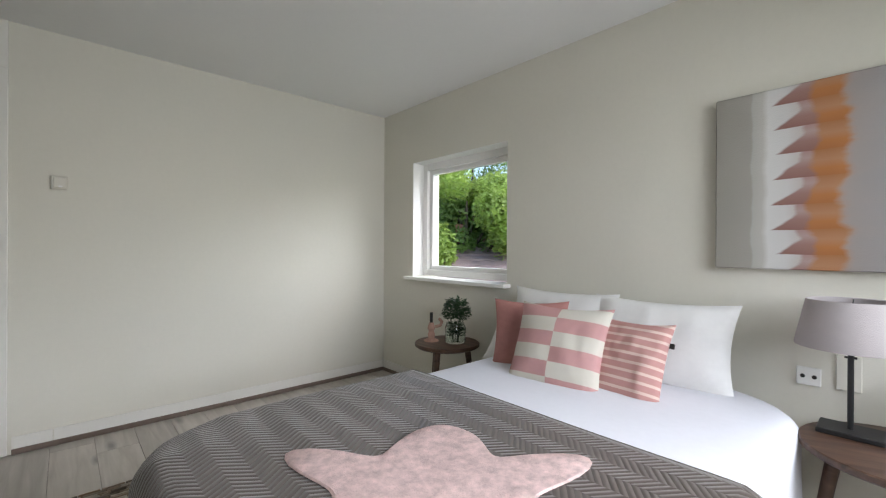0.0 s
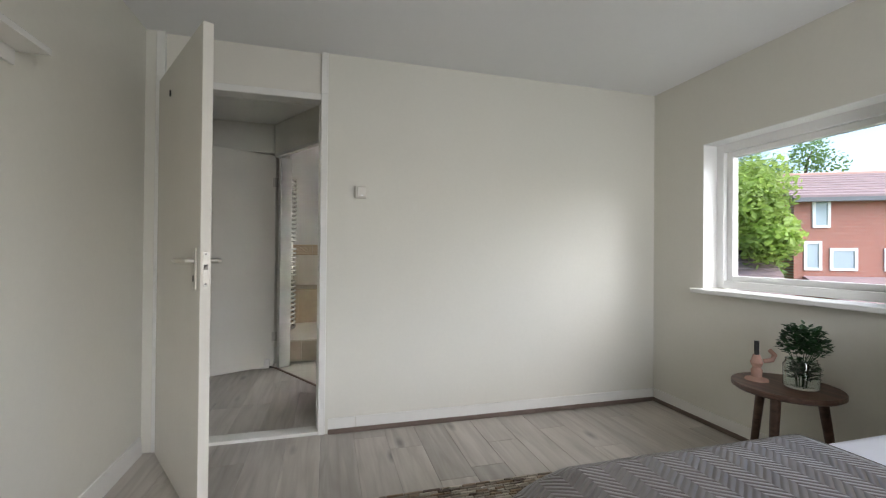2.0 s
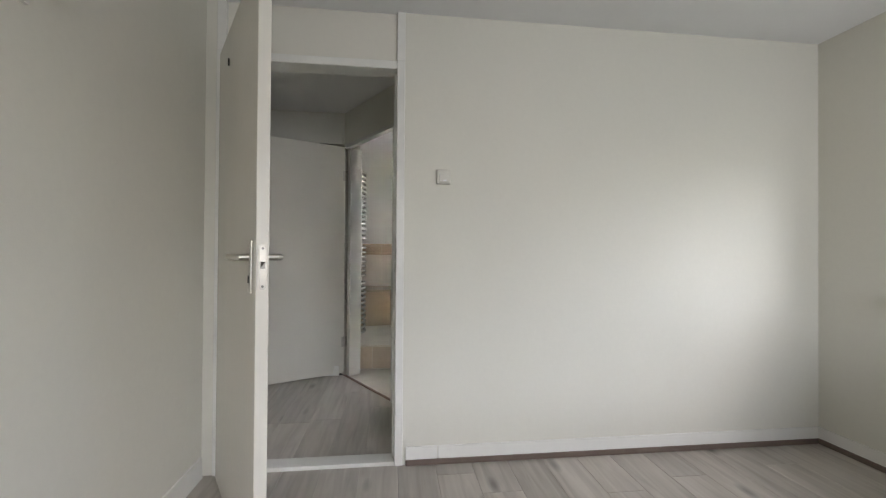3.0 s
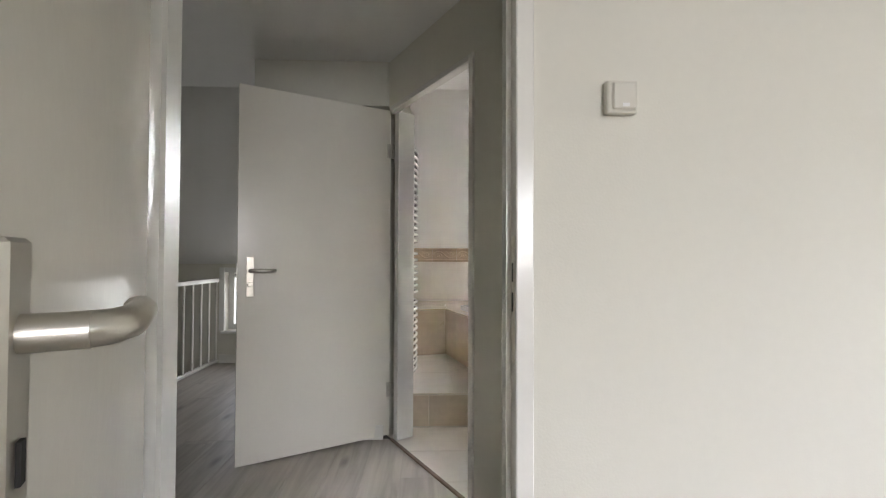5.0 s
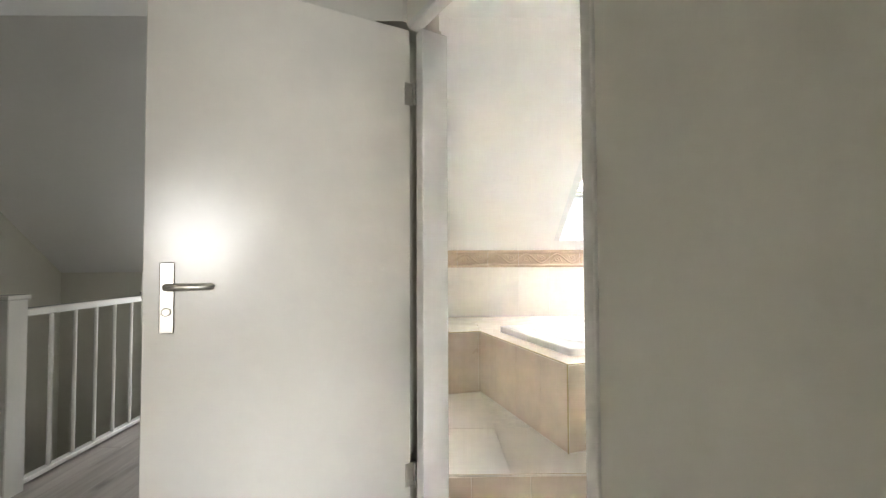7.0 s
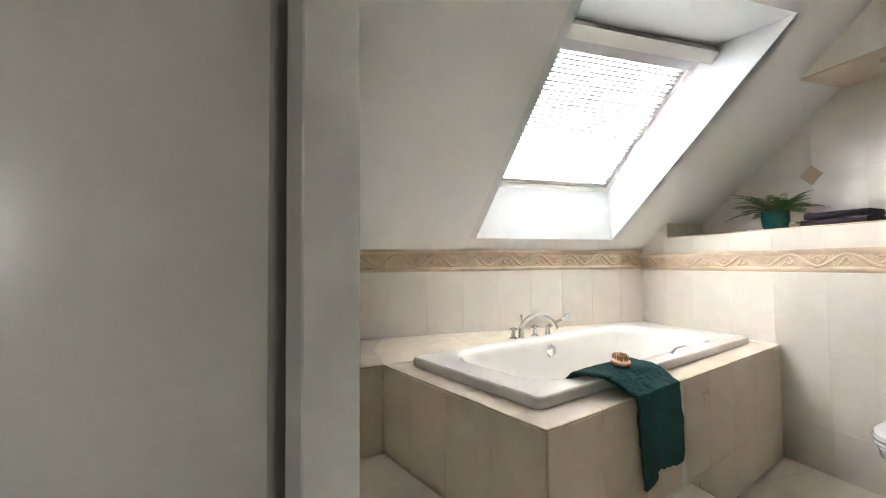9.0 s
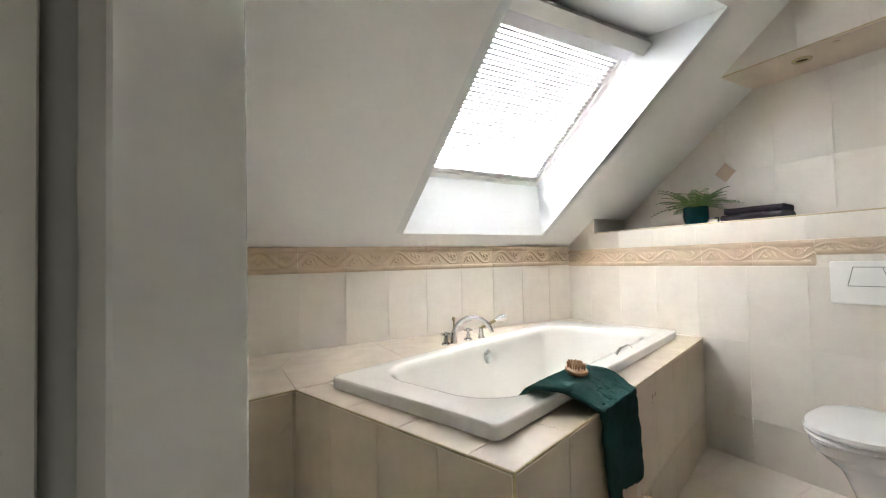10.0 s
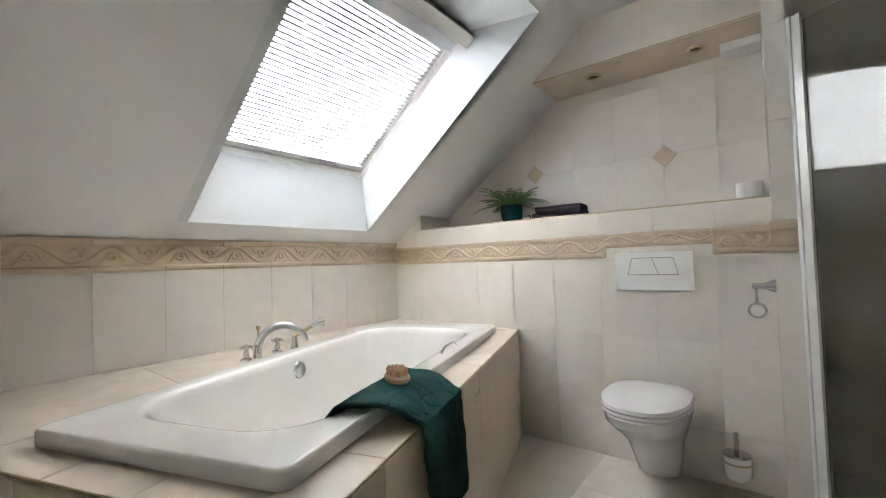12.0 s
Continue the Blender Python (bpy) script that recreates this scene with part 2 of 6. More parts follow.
_s = _n.new("ShaderNodeSeparateXYZ")
_l.new(_n.new("ShaderNodeTexCoord").outputs["Object"], _s.inputs[0])
_y = math_node(_n, _l, 'SUBTRACT', _s.outputs[1], _s.outputs[2])
_tri = math_node(_n, _l, 'PINGPONG', _s.outputs[0], 0.06)
_v = math_node(_n, _l, 'ADD', _y, math_node(_n, _l, 'MULTIPLY', _tri, 0.75))
_w = math_node(_n, _l, 'ABSOLUTE', math_node(_n, _l, 'SINE', math_node(_n, _l, 'MULTIPLY', _v, 3.14159 / 0.021)))
_bp = _n.new("ShaderNodeBump")
_bp.inputs["Strength"].default_value, _bp.inputs["Distance"].default_value = 0.45, 0.006
_l.new(_w, _bp.inputs["Height"])
_l.new(_bp.outputs[0], bsdf(M_QUILT).inputs["Normal"])

# ---- mesh helpers ----


def part(name, bm, material, parent=None, label="", smooth=False):
    """Links a bmesh as one mesh object, under a thing or under a part."""
    me = bpy.data.meshes.new(name)
    if len(bm.faces) < 9000:
        bmesh.ops.recalc_face_normals(bm, faces=bm.faces)
    bm.normal_update()
    bm.to_mesh(me)
    bm.free()
    me.materials.append(material)
    if smooth:
        for p in me.polygons:
            p.use_smooth = True
        me.set_sharp_from_angle(angle=radians(38))
    ob = new(name, me)
    if parent is not None:
        ob.parent = parent
    if label:
        tagged(ob, label)
    return ob


def thing(name, m, label, category, group="", kind=""):
    e = new(name)
    e.empty_display_size = 0.1
    e.matrix_world = m
    return tagged(e, label, category, group, kind)


def structure(name, bm, material, label, category):
    return tagged(part(name, bm, material), label, category, kind="structure")


def hexa(bm, p):
    """A block from its eight corners: four below, four above, in the same turn."""
    v = [bm.verts.new(q) for q in p]
    for f in ((3, 2, 1, 0), (4, 5, 6, 7), (0, 1, 5, 4), (1, 2, 6, 5), (2, 3, 7, 6), (3, 0, 4, 7)):
        bm.faces.new([v[i] for i in f])
    return v


def box(bm, x0, x1, y0, y1, z0, z1, bevel=0.0, seg=1):
    v = hexa(bm, [(x0, y0, z0), (x1, y0, z0), (x1, y1, z0), (x0, y1, z0), (x0, y0, z1), (x1, y0, z1), (x1, y1, z1), (x0, y1, z1)])
    if bevel:
        es = {e for q in v for e in q.link_edges}
        bmesh.ops.bevel(bm, geom=list(es), offset=bevel, segments=seg, affect='EDGES', profile=0.5)
    return bm


def prism(bm, pts, z0, z1):
    lo, hi = [bm.verts.new((*p, z0)) for p in pts], [bm.verts.new((*p, z1)) for p in pts]
    k = len(pts)
    bm.faces.new(hi)
    bm.faces.new(lo[::-1])
    for i in range(k):
        bm.faces.new((lo[i], lo[(i + 1) % k], hi[(i + 1) % k], hi[i]))
    bmesh.ops.recalc_face_normals(bm, faces=bm.faces)
    return bm


def slab(bm, x0, x1, yz):
    """A prism along x over a section in y and z."""
    a, b_ = [bm.verts.new((x0, *p)) for p in yz], [bm.verts.new((x1, *p)) for p in yz]
    k = len(yz)
    bm.faces.new(a)
    bm.faces.new(b_[::-1])
    for i in range(k):
        bm.faces.new((a[i], b_[i], b_[(i + 1) % k], a[(i + 1) % k]))
    bmesh.ops.recalc_face_normals(bm, faces=bm.faces)
    return bm


def sweep(bm, pts, radius, seg=10, cap=True):
    """A round bar along a line of points; radius may be a list."""
    pts = [Vector(p) for p in pts]
    rings, prev = [], None
    for i, p in enumerate(pts):
        d = (pts[min(i + 1, len(pts) - 1)] - pts[max(i - 1, 0)]).normalized()
        ref = prev if prev is not None else (Vector((0, 0, 1)) if abs(d.z) < 0.9 else Vector((1, 0, 0)))
        u = (ref - d * ref.dot(d)).normalized()
        prev = u
        w = d.cross(u)
        r = radius[i] if isinstance(radius, (list, tuple)) else radius
        rings.append([bm.verts.new(p + (u * math.cos(a) + w * math.sin(a)) * r) for a in (2 * math.pi * k / seg for k in range(seg))])
    for a, b_ in zip(rings, rings[1:]):
        for k in range(seg):
            bm.faces.new((a[k], a[(k + 1) % seg], b_[(k + 1) % seg], b_[k]))
    if cap:
        bm.faces.new(rings[0][::-1])
        bm.faces.new(rings[-1])
    return bm


def lathe(bm, profile, seg=28, at=(0, 0, 0), squash=1.0):
    """A turned shape from (radius, height) pairs."""
    at = Vector(at)
    rings = []
    for r, z in profile:
        if r < 1e-5:
            rings.append([bm.verts.new(at + Vector((0, 0, z)))])
        else:
            rings.append([bm.verts.new(at + Vector((r * math.cos(2 * math.pi * k / seg), squash * r * math.sin(2 * math.pi * k / seg), z))) for k in range(seg)])
    for a, b_ in zip(rings, rings[1:]):
        for k in range(seg):
            k2 = (k + 1) % seg
            if len(a) == 1 and len(b_) == 1:
                continue
            if len(a) == 1:
                bm.faces.new((a[0], b_[k2], b_[k]))
            elif len(b_) == 1:
                bm.faces.new((a[k], a[k2], b_[0]))
            else:
                bm.faces.new((a[k], a[k2], b_[k2], b_[k]))
    bmesh.ops.recalc_face_normals(bm, faces=bm.faces)
    return bm


def grid_sheet(bm, nu, nv, fn):
    rows = [[bm.verts.new(fn(i / nu, j / nv)) for j in range(nv + 1)] for i in range(nu + 1)]
    for i in range(nu):
        for j in range(nv):
            bm.faces.new((rows[i][j], rows[i + 1][j], rows[i + 1][j + 1], rows[i][j + 1]))
    return bm


def loft(bm, loops, close_first=False, close_last=False):
    rings = [[bm.verts.new(p) for p in lp] for lp in loops]
    k = len(rings[0])
    for a, b_ in zip(rings, rings[1:]):
        for i in range(k):
            bm.faces.new((a[i], a[(i + 1) % k], b_[(i + 1) % k], b_[i]))
    if close_first:
        bm.faces.new(rings[0][::-1])
    if close_last:
        bm.faces.new(rings[-1])
    bmesh.ops.recalc_face_normals(bm, faces=bm.faces)
    return bm


def rounded_rect(x0, x1, y0, y1, r, z, seg=6):
    out = []
    for cx, cy, a0 in ((x1 - r, y1 - r, 0), (x0 + r, y1 - r, 90), (x0 + r, y0 + r, 180), (x1 - r, y0 + r, 270)):
        for k in range(seg + 1):
            a = radians(a0 + 90 * k / seg)
            out.append((cx + r * math.cos(a), cy + r * math.sin(a), z))
    return out


def thicken(ob, t, offset=-1.0):
    s = ob.modifiers.new("thickness", 'SOLIDIFY')
    s.thickness, s.offset = t, offset
    return ob


def B():
    return bmesh.new()

# ---- structure: bedroom ----
CEIL = 2.36
b = B()
box(b, -3.55, 0.0, -4.42, 0.0, -0.2, -0.012)
floor_bed = structure("floor_bedroom", b, M_DARKGAP, "grey oak laminate floor of the bedroom", "floor")
b = B()
box(b, -4.95, -2.0, 0.0, 3.67, -0.2, -0.012)
floor_hall = structure("floor_hall", b, M_DARKGAP, "grey oak laminate floor of the landing", "floor")

b = B()
box(b, -3.56, 0.0, -4.42, 0.1, CEIL, CEIL + 0.12)
structure("ceiling_bedroom", b, M_CEIL, "white painted flat bedroom ceiling", "ceiling")

# door wall, with the doorway through it
b = B()
box(b, -2.4475, 0.35, 0.0, 0.1, -0.2, 2.6)
box(b, -3.56, -3.3765, 0.0, 0.1, -0.2, 2.6)
structure("wall_door_side", b, M_WALL, "cream painted bedroom wall with the landing door", "wall")
# window wall
WY0, WY1, WZ0, WZ1 = -1.47, -0.437, 0.905, 1.872
b = B()
box(b, 0.0, 0.3, WY1, 0.0, -3.0, 2.6)
box(b, 0.0, 0.3, -4.62, WY0, -3.0, 2.6)
box(b, 0.0, 0.3, WY0, WY1, -3.0, WZ0 - 0.03)
box(b, 0.0, 0.3, WY0, WY1, WZ1, 2.6)
structure("wall_window_side", b, M_WALL, "cream painted bedroom wall with the bed head", "wall")
b = B()
box(b, -3.56, -3.43, -4.62, 0.0, -0.2, 2.6)
structure("wall_left", b, M_WALL, "cream painted bedroom side wall", "wall")
# wall behind the start of the walk, with the wide main window
b = B()
box(b, -3.43, -2.1, -4.62, -4.42, -0.2, 2.6)
box(b, -0.3, 0.0, -4.62, -4.42, -0.2, 2.6)
box(b, -2.1, -0.3, -4.62, -4.42, -0.2, 0.9)
box(b, -2.1, -0.3, -4.62, -4.42, 2.1, 2.6)
structure("wall_rear", b, M_WALL, "cream painted bedroom wall with the wide window", "wall")


def baseboard(name, pts, h=0.085, t=0.014, label="white painted skirting board", z0=0.0):
    b = B()
    for (x0, y0), (x1, y1), (nx, ny) in pts:
        hexa(b, [(x0, y0, z0), (x1, y1, z0), (x1 + nx * t, y1 + ny * t, z0), (x0 + nx * t, y0 + ny * t, z0),
                 (x0, y0, h), (x1, y1, h), (x1 + nx * t * 0.6, y1 + ny * t * 0.6, h), (x0 + nx * t * 0.6, y0 + ny * t * 0.6, h)])
    bmesh.ops.recalc_face_normals(b, faces=b.faces)
    return structure(name, b, M_TRIM, label, "baseboard")


baseboard("baseboard_door_side", [((-2.26, -0.001), (-0.014, -0.001), (0, -1)), ((-2.43, -0.001), (-2.266, -0.001), (0, -1))], 0.095, z0=0.032)
baseboard("baseboard_window_side", [((-0.001, -0.0), (-0.001, -4.42), (-1, 0))], 0.095, z0=0.032)
baseboard("baseboard_left", [((-3.429, -0.02), (-3.429, -4.42), (1, 0))], 0.1)
b = B()
box(b, -2.43, -0.019, -0.018, -0.001, 0.0, 0.031, 0.003)
box(b, -0.018, -0.001, -4.4, -0.001, 0.0, 0.031, 0.003)
structure("trim_floor_edge", b, mat("brown_edge_strip", (0.17, 0.125, 0.10), 0.5, vary=0.12, scale=9), "brown laminate edge strip under the skirting", "trim")


M_SILL = wood_mat("brown_threshold_wood", (0.10, 0.06, 0.04), (0.24, 0.16, 0.11), 0.5, (2, 14, 14), 0.0)


def door_frame(name, m, w, h, depth, label, face=0.042, top_panel=0.0, sill=None, head=None, hinge_jamb=None):
    """Frame round an opening of clear width w along local x; local y runs through the wall."""
    e = thing(name, m, label, "door frame", kind="structure")
    b = B()
    x0, x1, y0, y1 = hinge_jamb or (-face, 0, -0.012, depth + 0.012)
    box(b, x0, x1, y0, y1, 0, h if hinge_jamb else h + face, 0.003)
    part("jamb", b, M_TRIM, e)
    b = B()
    box(b, w, w + face, -0.012, depth + 0.012, 0, h + face, 0.003)
    part("jamb", b, M_TRIM, e)
    b = B()
    box(b, 0, w, -0.010, (head or depth) + 0.010, h, h + face, 0.003)
    part("head", b, M_TRIM, e)
    for x0, x1 in ((0.0, 0.013), (w - 0.013, w))[1 if hinge_jamb else 0:]:
        b = B()
        box(b, x0, x1, 0.045, depth + 0.004, 0.0, h - 0.001)
        part("stop", b, M_TRIM, e)
    b = B()
    box(b, 0, w, 0.0, sill or depth, -0.01, 0.008 if sill else 0.018, 0.003)
    part("threshold", b, M_SILL if sill else M_TRIM, e)
    if top_panel:
        b = B()
        box(b, 0.0, w, 0.02, depth - 0.02, h + face + 0.001, top_panel)
        part("transom_panel", b, M_DOOR, e)
        for x0, x1 in ((-face, 0), (w, w + face)):
            b = B()
            box(b, x0, x1, -0.008, depth + 0.008, h + face + 0.001, top_panel, 0.002)
            part("upper_jamb", b, M_TRIM, e)
    return e


frame_1 = door_frame("door_frame_1", pose(-3.335, 0, 0), 0.846, 2.06, 0.1, "white painted frame of the bedroom door with a closed panel above", top_panel=CEIL)
b = B()
for z in (1.0, 1.07):
    box(b, 0.842, 0.847, 0.010, 0.021, z, z + 0.045)
part("strike_slot", b, M_DARK, frame_1)
b = B()
box(b, 0.8435, 0.8475, 0.006, 0.04, 0.88, 1.18, 0.001)
part("strike_plate", b, M_STEEL, frame_1)

# ---- structure: landing ----
HX, HY = -2.93, 1.624                       # hinge corner of the bathroom door
UX, UY = 0.5200, -0.8542                    # along the slanting wall
NX, NY = 0.8542, 0.5200                     # through it, into the bathroom


def dg(s, n):
    return (HX + UX * s + NX * n, HY + UY * s + NY * n)


TH = 0.15
b = B()
prism(b, [dg(0.8505, 0), dg(1.83, 0), dg(1.66, TH), dg(0.8505, TH)], -0.2, 2.6)
prism(b, [dg(-0.03, 0), dg(0.85, 0), dg(0.85, 0.04), dg(-0.03, 0.04)], 2.0605, 2.6)
structure("wall_slanting", b, M_WALL, "cream painted slanting wall with the bathroom door", "wall")
b = B()
prism(b, [(-3.78, 1.64), (-2.962, 1.64), dg(-0.0305, 0), dg(-0.0305, TH), (-2.92, 1.87), (-2.92, 3.8), (-3.78, 3.8)], 2.0755, 2.7)
prism(b, [(-3.78, 1.735), (-2.99, 1.735), (-2.98, 1.80), (-2.895, 1.80), dg(-0.0135, 0.075), dg(-0.0135, TH), (-2.92, 1.87), (-2.92, 3.8), (-3.78, 3.8)], -0.2, 2.075)
structure("wall_between", b, M_WALL, "cream painted wall between landing and bathroom", "wall")
ang = math.degrees(math.atan2(UY, UX))
frame_2 = door_frame("door_frame_2", Matrix.Translation((HX, HY, 0)) @ pose(0, 0, 0, 0, 0, ang), 0.82, 2.03, TH, "white painted frame of the bathroom door", face=0.03, sill=0.022, head=0.03, hinge_jamb=(-0.013, 0.040, 0.031, 0.145))

b = B()
prism(b, [(-6.1, 0.1), dg(1.79, 0.02), dg(-0.06, 0.02), (-2.968, 1.66), (-2.968, 2.08), (-6.1, 2.08)], 2.355, 2.55)
slab(b, -6.1, -3.7, [(2.08, 2.355), (3.8, 0.79), (3.8, 1.0), (2.08, 2.55)])
structure("ceiling_landing", b, M_BCEIL, "white plaster landing ceiling with a roof slope", "ceiling")
LX0, LX1, LZ0, LZ1 = -4.85, -4.05, 0.34, 0.955
b = B()
box(b, -6.1, LX0, 3.52, 3.72, -2.9, 1.2)
box(b, LX1, -3.78, 3.52, 3.72, -2.9, 1.2)
box(b, LX0, LX1, 3.52, 3.72, -2.9, LZ0)
box(b, LX0, LX1, 3.52, 3.72, LZ1, 1.2)
structure("wall_landing_knee", b, M_WALL, "low cream knee wall under the landing roof slope", "wall")
b = B()
box(b, -6.1, -5.95, -0.05, 3.72, -2.9, 2.6)
structure("wall_stair", b, M_WALL, "cream painted wall of the stairwell", "wall")
b = B()
box(b, -5.95, -3.56, -0.05, 0.1, -2.9, 2.6)
structure("wall_landing_end", b, M_WALL, "cream painted landing end wall", "wall")
b = B()
box(b, -5.95, -4.95, 0.1, 3.52, -2.95, -2.8)
structure("floor_lower", b, M_LAMINATE, "grey floor at the foot of the stairs", "floor")
b = B()
box(b, -4.99, -4.951, 0.1, 3.52, -0.3, 0.012, 0.004)
structure("trim_stair_edge", b, M_TRIM, "white painted edge board of the stairwell", "trim")
b = B()
box(b, -4.949, -4.9, 0.1, 3.52, -2.8, -0.2)
structure("wall_stair_inner", b, M_WALL, "cream painted wall under the landing edge", "wall")

# ---- structure: bathroom ----
BX, BY = -0.275, 3.67
SLOPE = 0.765


def roof(y, up=0.0):
    return 1.223 + (BY - y) * SLOPE + up


b = B()
prism(b, [dg(1.72, 0.023), (0.2, 0.1), (0.2, 3.8), (-2.92, 3.8), (-2.92, 1.75), dg(-0.03, 0.023)], -0.2, -0.0025)
floor_bath = structure("floor_bathroom", b, M_GROUT, "light beige tiled bathroom floor", "floor")
b = B()
prism(b, [(-2.92, BY + 0.002), (0.23, BY + 0.002), (0.23, 3.8), (-2.92, 3.8)], -0.2, 1.26)
wall_back = structure("wall_bath_back", b, M_GROUT, "beige tiled knee wall behind the bathtub", "wall")
# toilet wall with the niche
b = B()
box(b, BX + 0.002, 0.085, 1.378, BY, -0.2, 1.312)
box(b, BX + 0.002, 0.085, 3.412, BY, 1.312, 1.6)
box(b, 0.087, 0.23, 1.0, BY, -0.2, 2.5)
box(b, BX + 0.002, 0.085, 1.378, 2.6, 2.13, 2.5)
wall_toilet = structure("wall_toilet", b, M_GROUT, "beige tiled toilet wall with a long niche", "wall")
b = B()
box(b, -0.414, 0.085, 1.275, 1.376, -0.2, 2.5)
wall_stub = structure("wall_stub", b, M_GROUT, "tiled wall stub beside the shower", "wall")
b = B()
box(b, 0.0, 0.23, 0.1, 1.275, -0.2, 2.5)
box(b, -2.1, 0.0, 0.1, 0.12, -0.2, 2.5)
structure("wall_shower", b, M_TILE, "beige wall behind the shower", "wall")

SX0, SX1, SYB, SYT = -1.78, -0.65, 3.57, 2.25
b = B()
box(b, -3.1, 0.25, 0.1, 2.145, 2.39, 2.55)
for x0, x1, ya, yb in ((-2.95, SX0, BY + 0.02, 2.145), (SX1, 0.25, BY + 0.02, 2.145), (SX0, SX1, SYT, 2.145), (SX0, SX1, BY + 0.02, SYB)):
    slab(b, x0, x1, [(ya, roof(ya)), (yb, roof(yb)), (yb, roof(yb, 0.16)), (ya, roof(ya, 0.16))])
structure("ceiling_bathroom", b, M_BCEIL, "white plaster bathroom ceiling with a roof slope", "ceiling")

# deep reveal of the skylight: upright below, level above, slightly splayed sides
WB, WT, WUP = 3.55, 2.66, 0.345
wb, wt = (WB, roof(WB, WUP)), (WT, roof(WT, WUP))
qx0, qx1 = -1.70, -0.70
b = B()


def reveal(p0, p1, p2, p3, out):
    o = Vector(out) * 0.05
    q = [Vector(p) for p in (p0, p1, p2, p3)]
    hexa(b, q + [p + o for p in q])


reveal((SX0, SYB, roof(SYB)), (SX1, SYB, roof(SYB)), (qx1, *wb), (qx0, *wb), (0, 1, 0))
reveal((SX0, SYT, roof(SYT)), (SX1, SYT, roof(SYT)), (qx1, *wt), (qx0, *wt), (0, 0, 1))
reveal((SX1, SYB, roof(SYB)), (SX1, SYT, roof(SYT)), (qx1, *wt), (qx1, *wb), (1, 0, 0))
reveal((SX0, SYB, roof(SYB)), (SX0, SYT, roof(SYT)), (qx0, *wt), (qx0, *wb), (-1, 0, 0))
bmesh.ops.recalc_face_normals(b, faces=b.faces)
structure("trim_skylight_reveal", b, mat("reveal_paint", (0.70, 0.715, 0.715), 0.6, vary=0.02), "white plaster reveal of the skylight", "trim")
# outer roof that closes the place above the plaster
b = B()
slab(b, -6.2, SX0 - 0.06, [(4.2, roof(4.2, 0.4)), (-1.0, roof(-1.0, 0.4)), (-1.0, roof(-1.0, 0.5)), (4.2, roof(4.2, 0.5))])
slab(b, SX1 + 0.06, 0.5, [(4.2, roof(4.2, 0.4)), (-1.0, roof(-1.0, 0.4)), (-1.0, roof(-1.0, 0.5)), (4.2, roof(4.2, 0.5))])
structure("roof_outer", b, mat("roof_felt", (0.12, 0.1, 0.09), 0.9), "dark outer roof covering", "roof")

# ---- bedroom things ----
# window with its frame, pane and sill
w1 = thing("window_1", pose(0, 0, 0), "white framed fixed window with a clear pane", "window", kind="structure")
FX = 0.115
b = B()
for y0, y1, z0, z1 in ((WY0, WY0 + 0.055, WZ0, WZ1), (WY1 - 0.055, WY1, WZ0, WZ1), (WY0 + 0.055, WY1 - 0.055, WZ1 - 0.06, WZ1), (WY0 + 0.055, WY1 - 0.055, WZ0, WZ0 + 0.05)):
    box(b, FX, FX + 0.09, y0, y1, z0, z1, 0.003)
part("window_frame", b, M_WHITE, w1)
b = B()
for y0, y1, z0, z1 in ((WY0 + 0.055, WY0 + 0.095, WZ0 + 0.05, WZ1 - 0.06), (WY1 - 0.095, WY1 - 0.055, WZ0 + 0.05, WZ1 - 0.06), (WY0 + 0.095, WY1 - 0.095, WZ1 - 0.095, WZ1 - 0.06), (WY0 + 0.095, WY1 - 0.095, WZ0 + 0.05, WZ0 + 0.085)):
    box(b, FX + 0.03, FX + 0.08, y0, y1, z0, z1, 0.003)
part("sash", b, M_WHITE, w1)
b = B()
box(b, FX + 0.052, FX + 0.056, WY0 + 0.09, WY1 - 0.09, WZ0 + 0.08, WZ1 - 0.09)
pane = part("pane", b, M_GLASS, w1)
pane.visible_shadow = False
b = B()
box(b, -0.075, FX + 0.0, WY0 - 0.03, WY1 + 0.035, WZ0 - 0.032, WZ0 - 0.004, 0.004)
part("window_sill", b, M_WHITE, w1)
b = B()
box(b, 0.001, FX, WY1 - 0.004, WY1 + 0.0, WZ0, WZ1)
box(b, 0.001, FX, WY0, WY0 + 0.004, WZ0, WZ1)
box(b, 0.001, FX, WY0, WY1, WZ1 - 0.004, WZ1)
part("reveal_lining", b, M_WHITE, w1)

w2 = thing("window_2", pose(0, 0, 0), "wide white framed bedroom window", "window", kind="structure")
b = B()
for x0, x1, z0, z1 in ((-2.1, -2.04, 0.9, 2.1), (-0.36, -0.3, 0.9, 2.1), (-1.23, -1.17, 0.96, 2.04), (-2.04, -0.36, 0.9, 0.96), (-2.04, -0.36, 2.04, 2.1)):
    box(b, x0, x1, -4.56, -4.49, z0, z1)
part("window_frame", b, M_WHITE, w2)
b = B()
box(b, -2.06, -0.34, -4.53, -4.524, 0.94, 2.06)
p2 = part("pane", b, M_GLASS, w2)
p2.visible_shadow = False


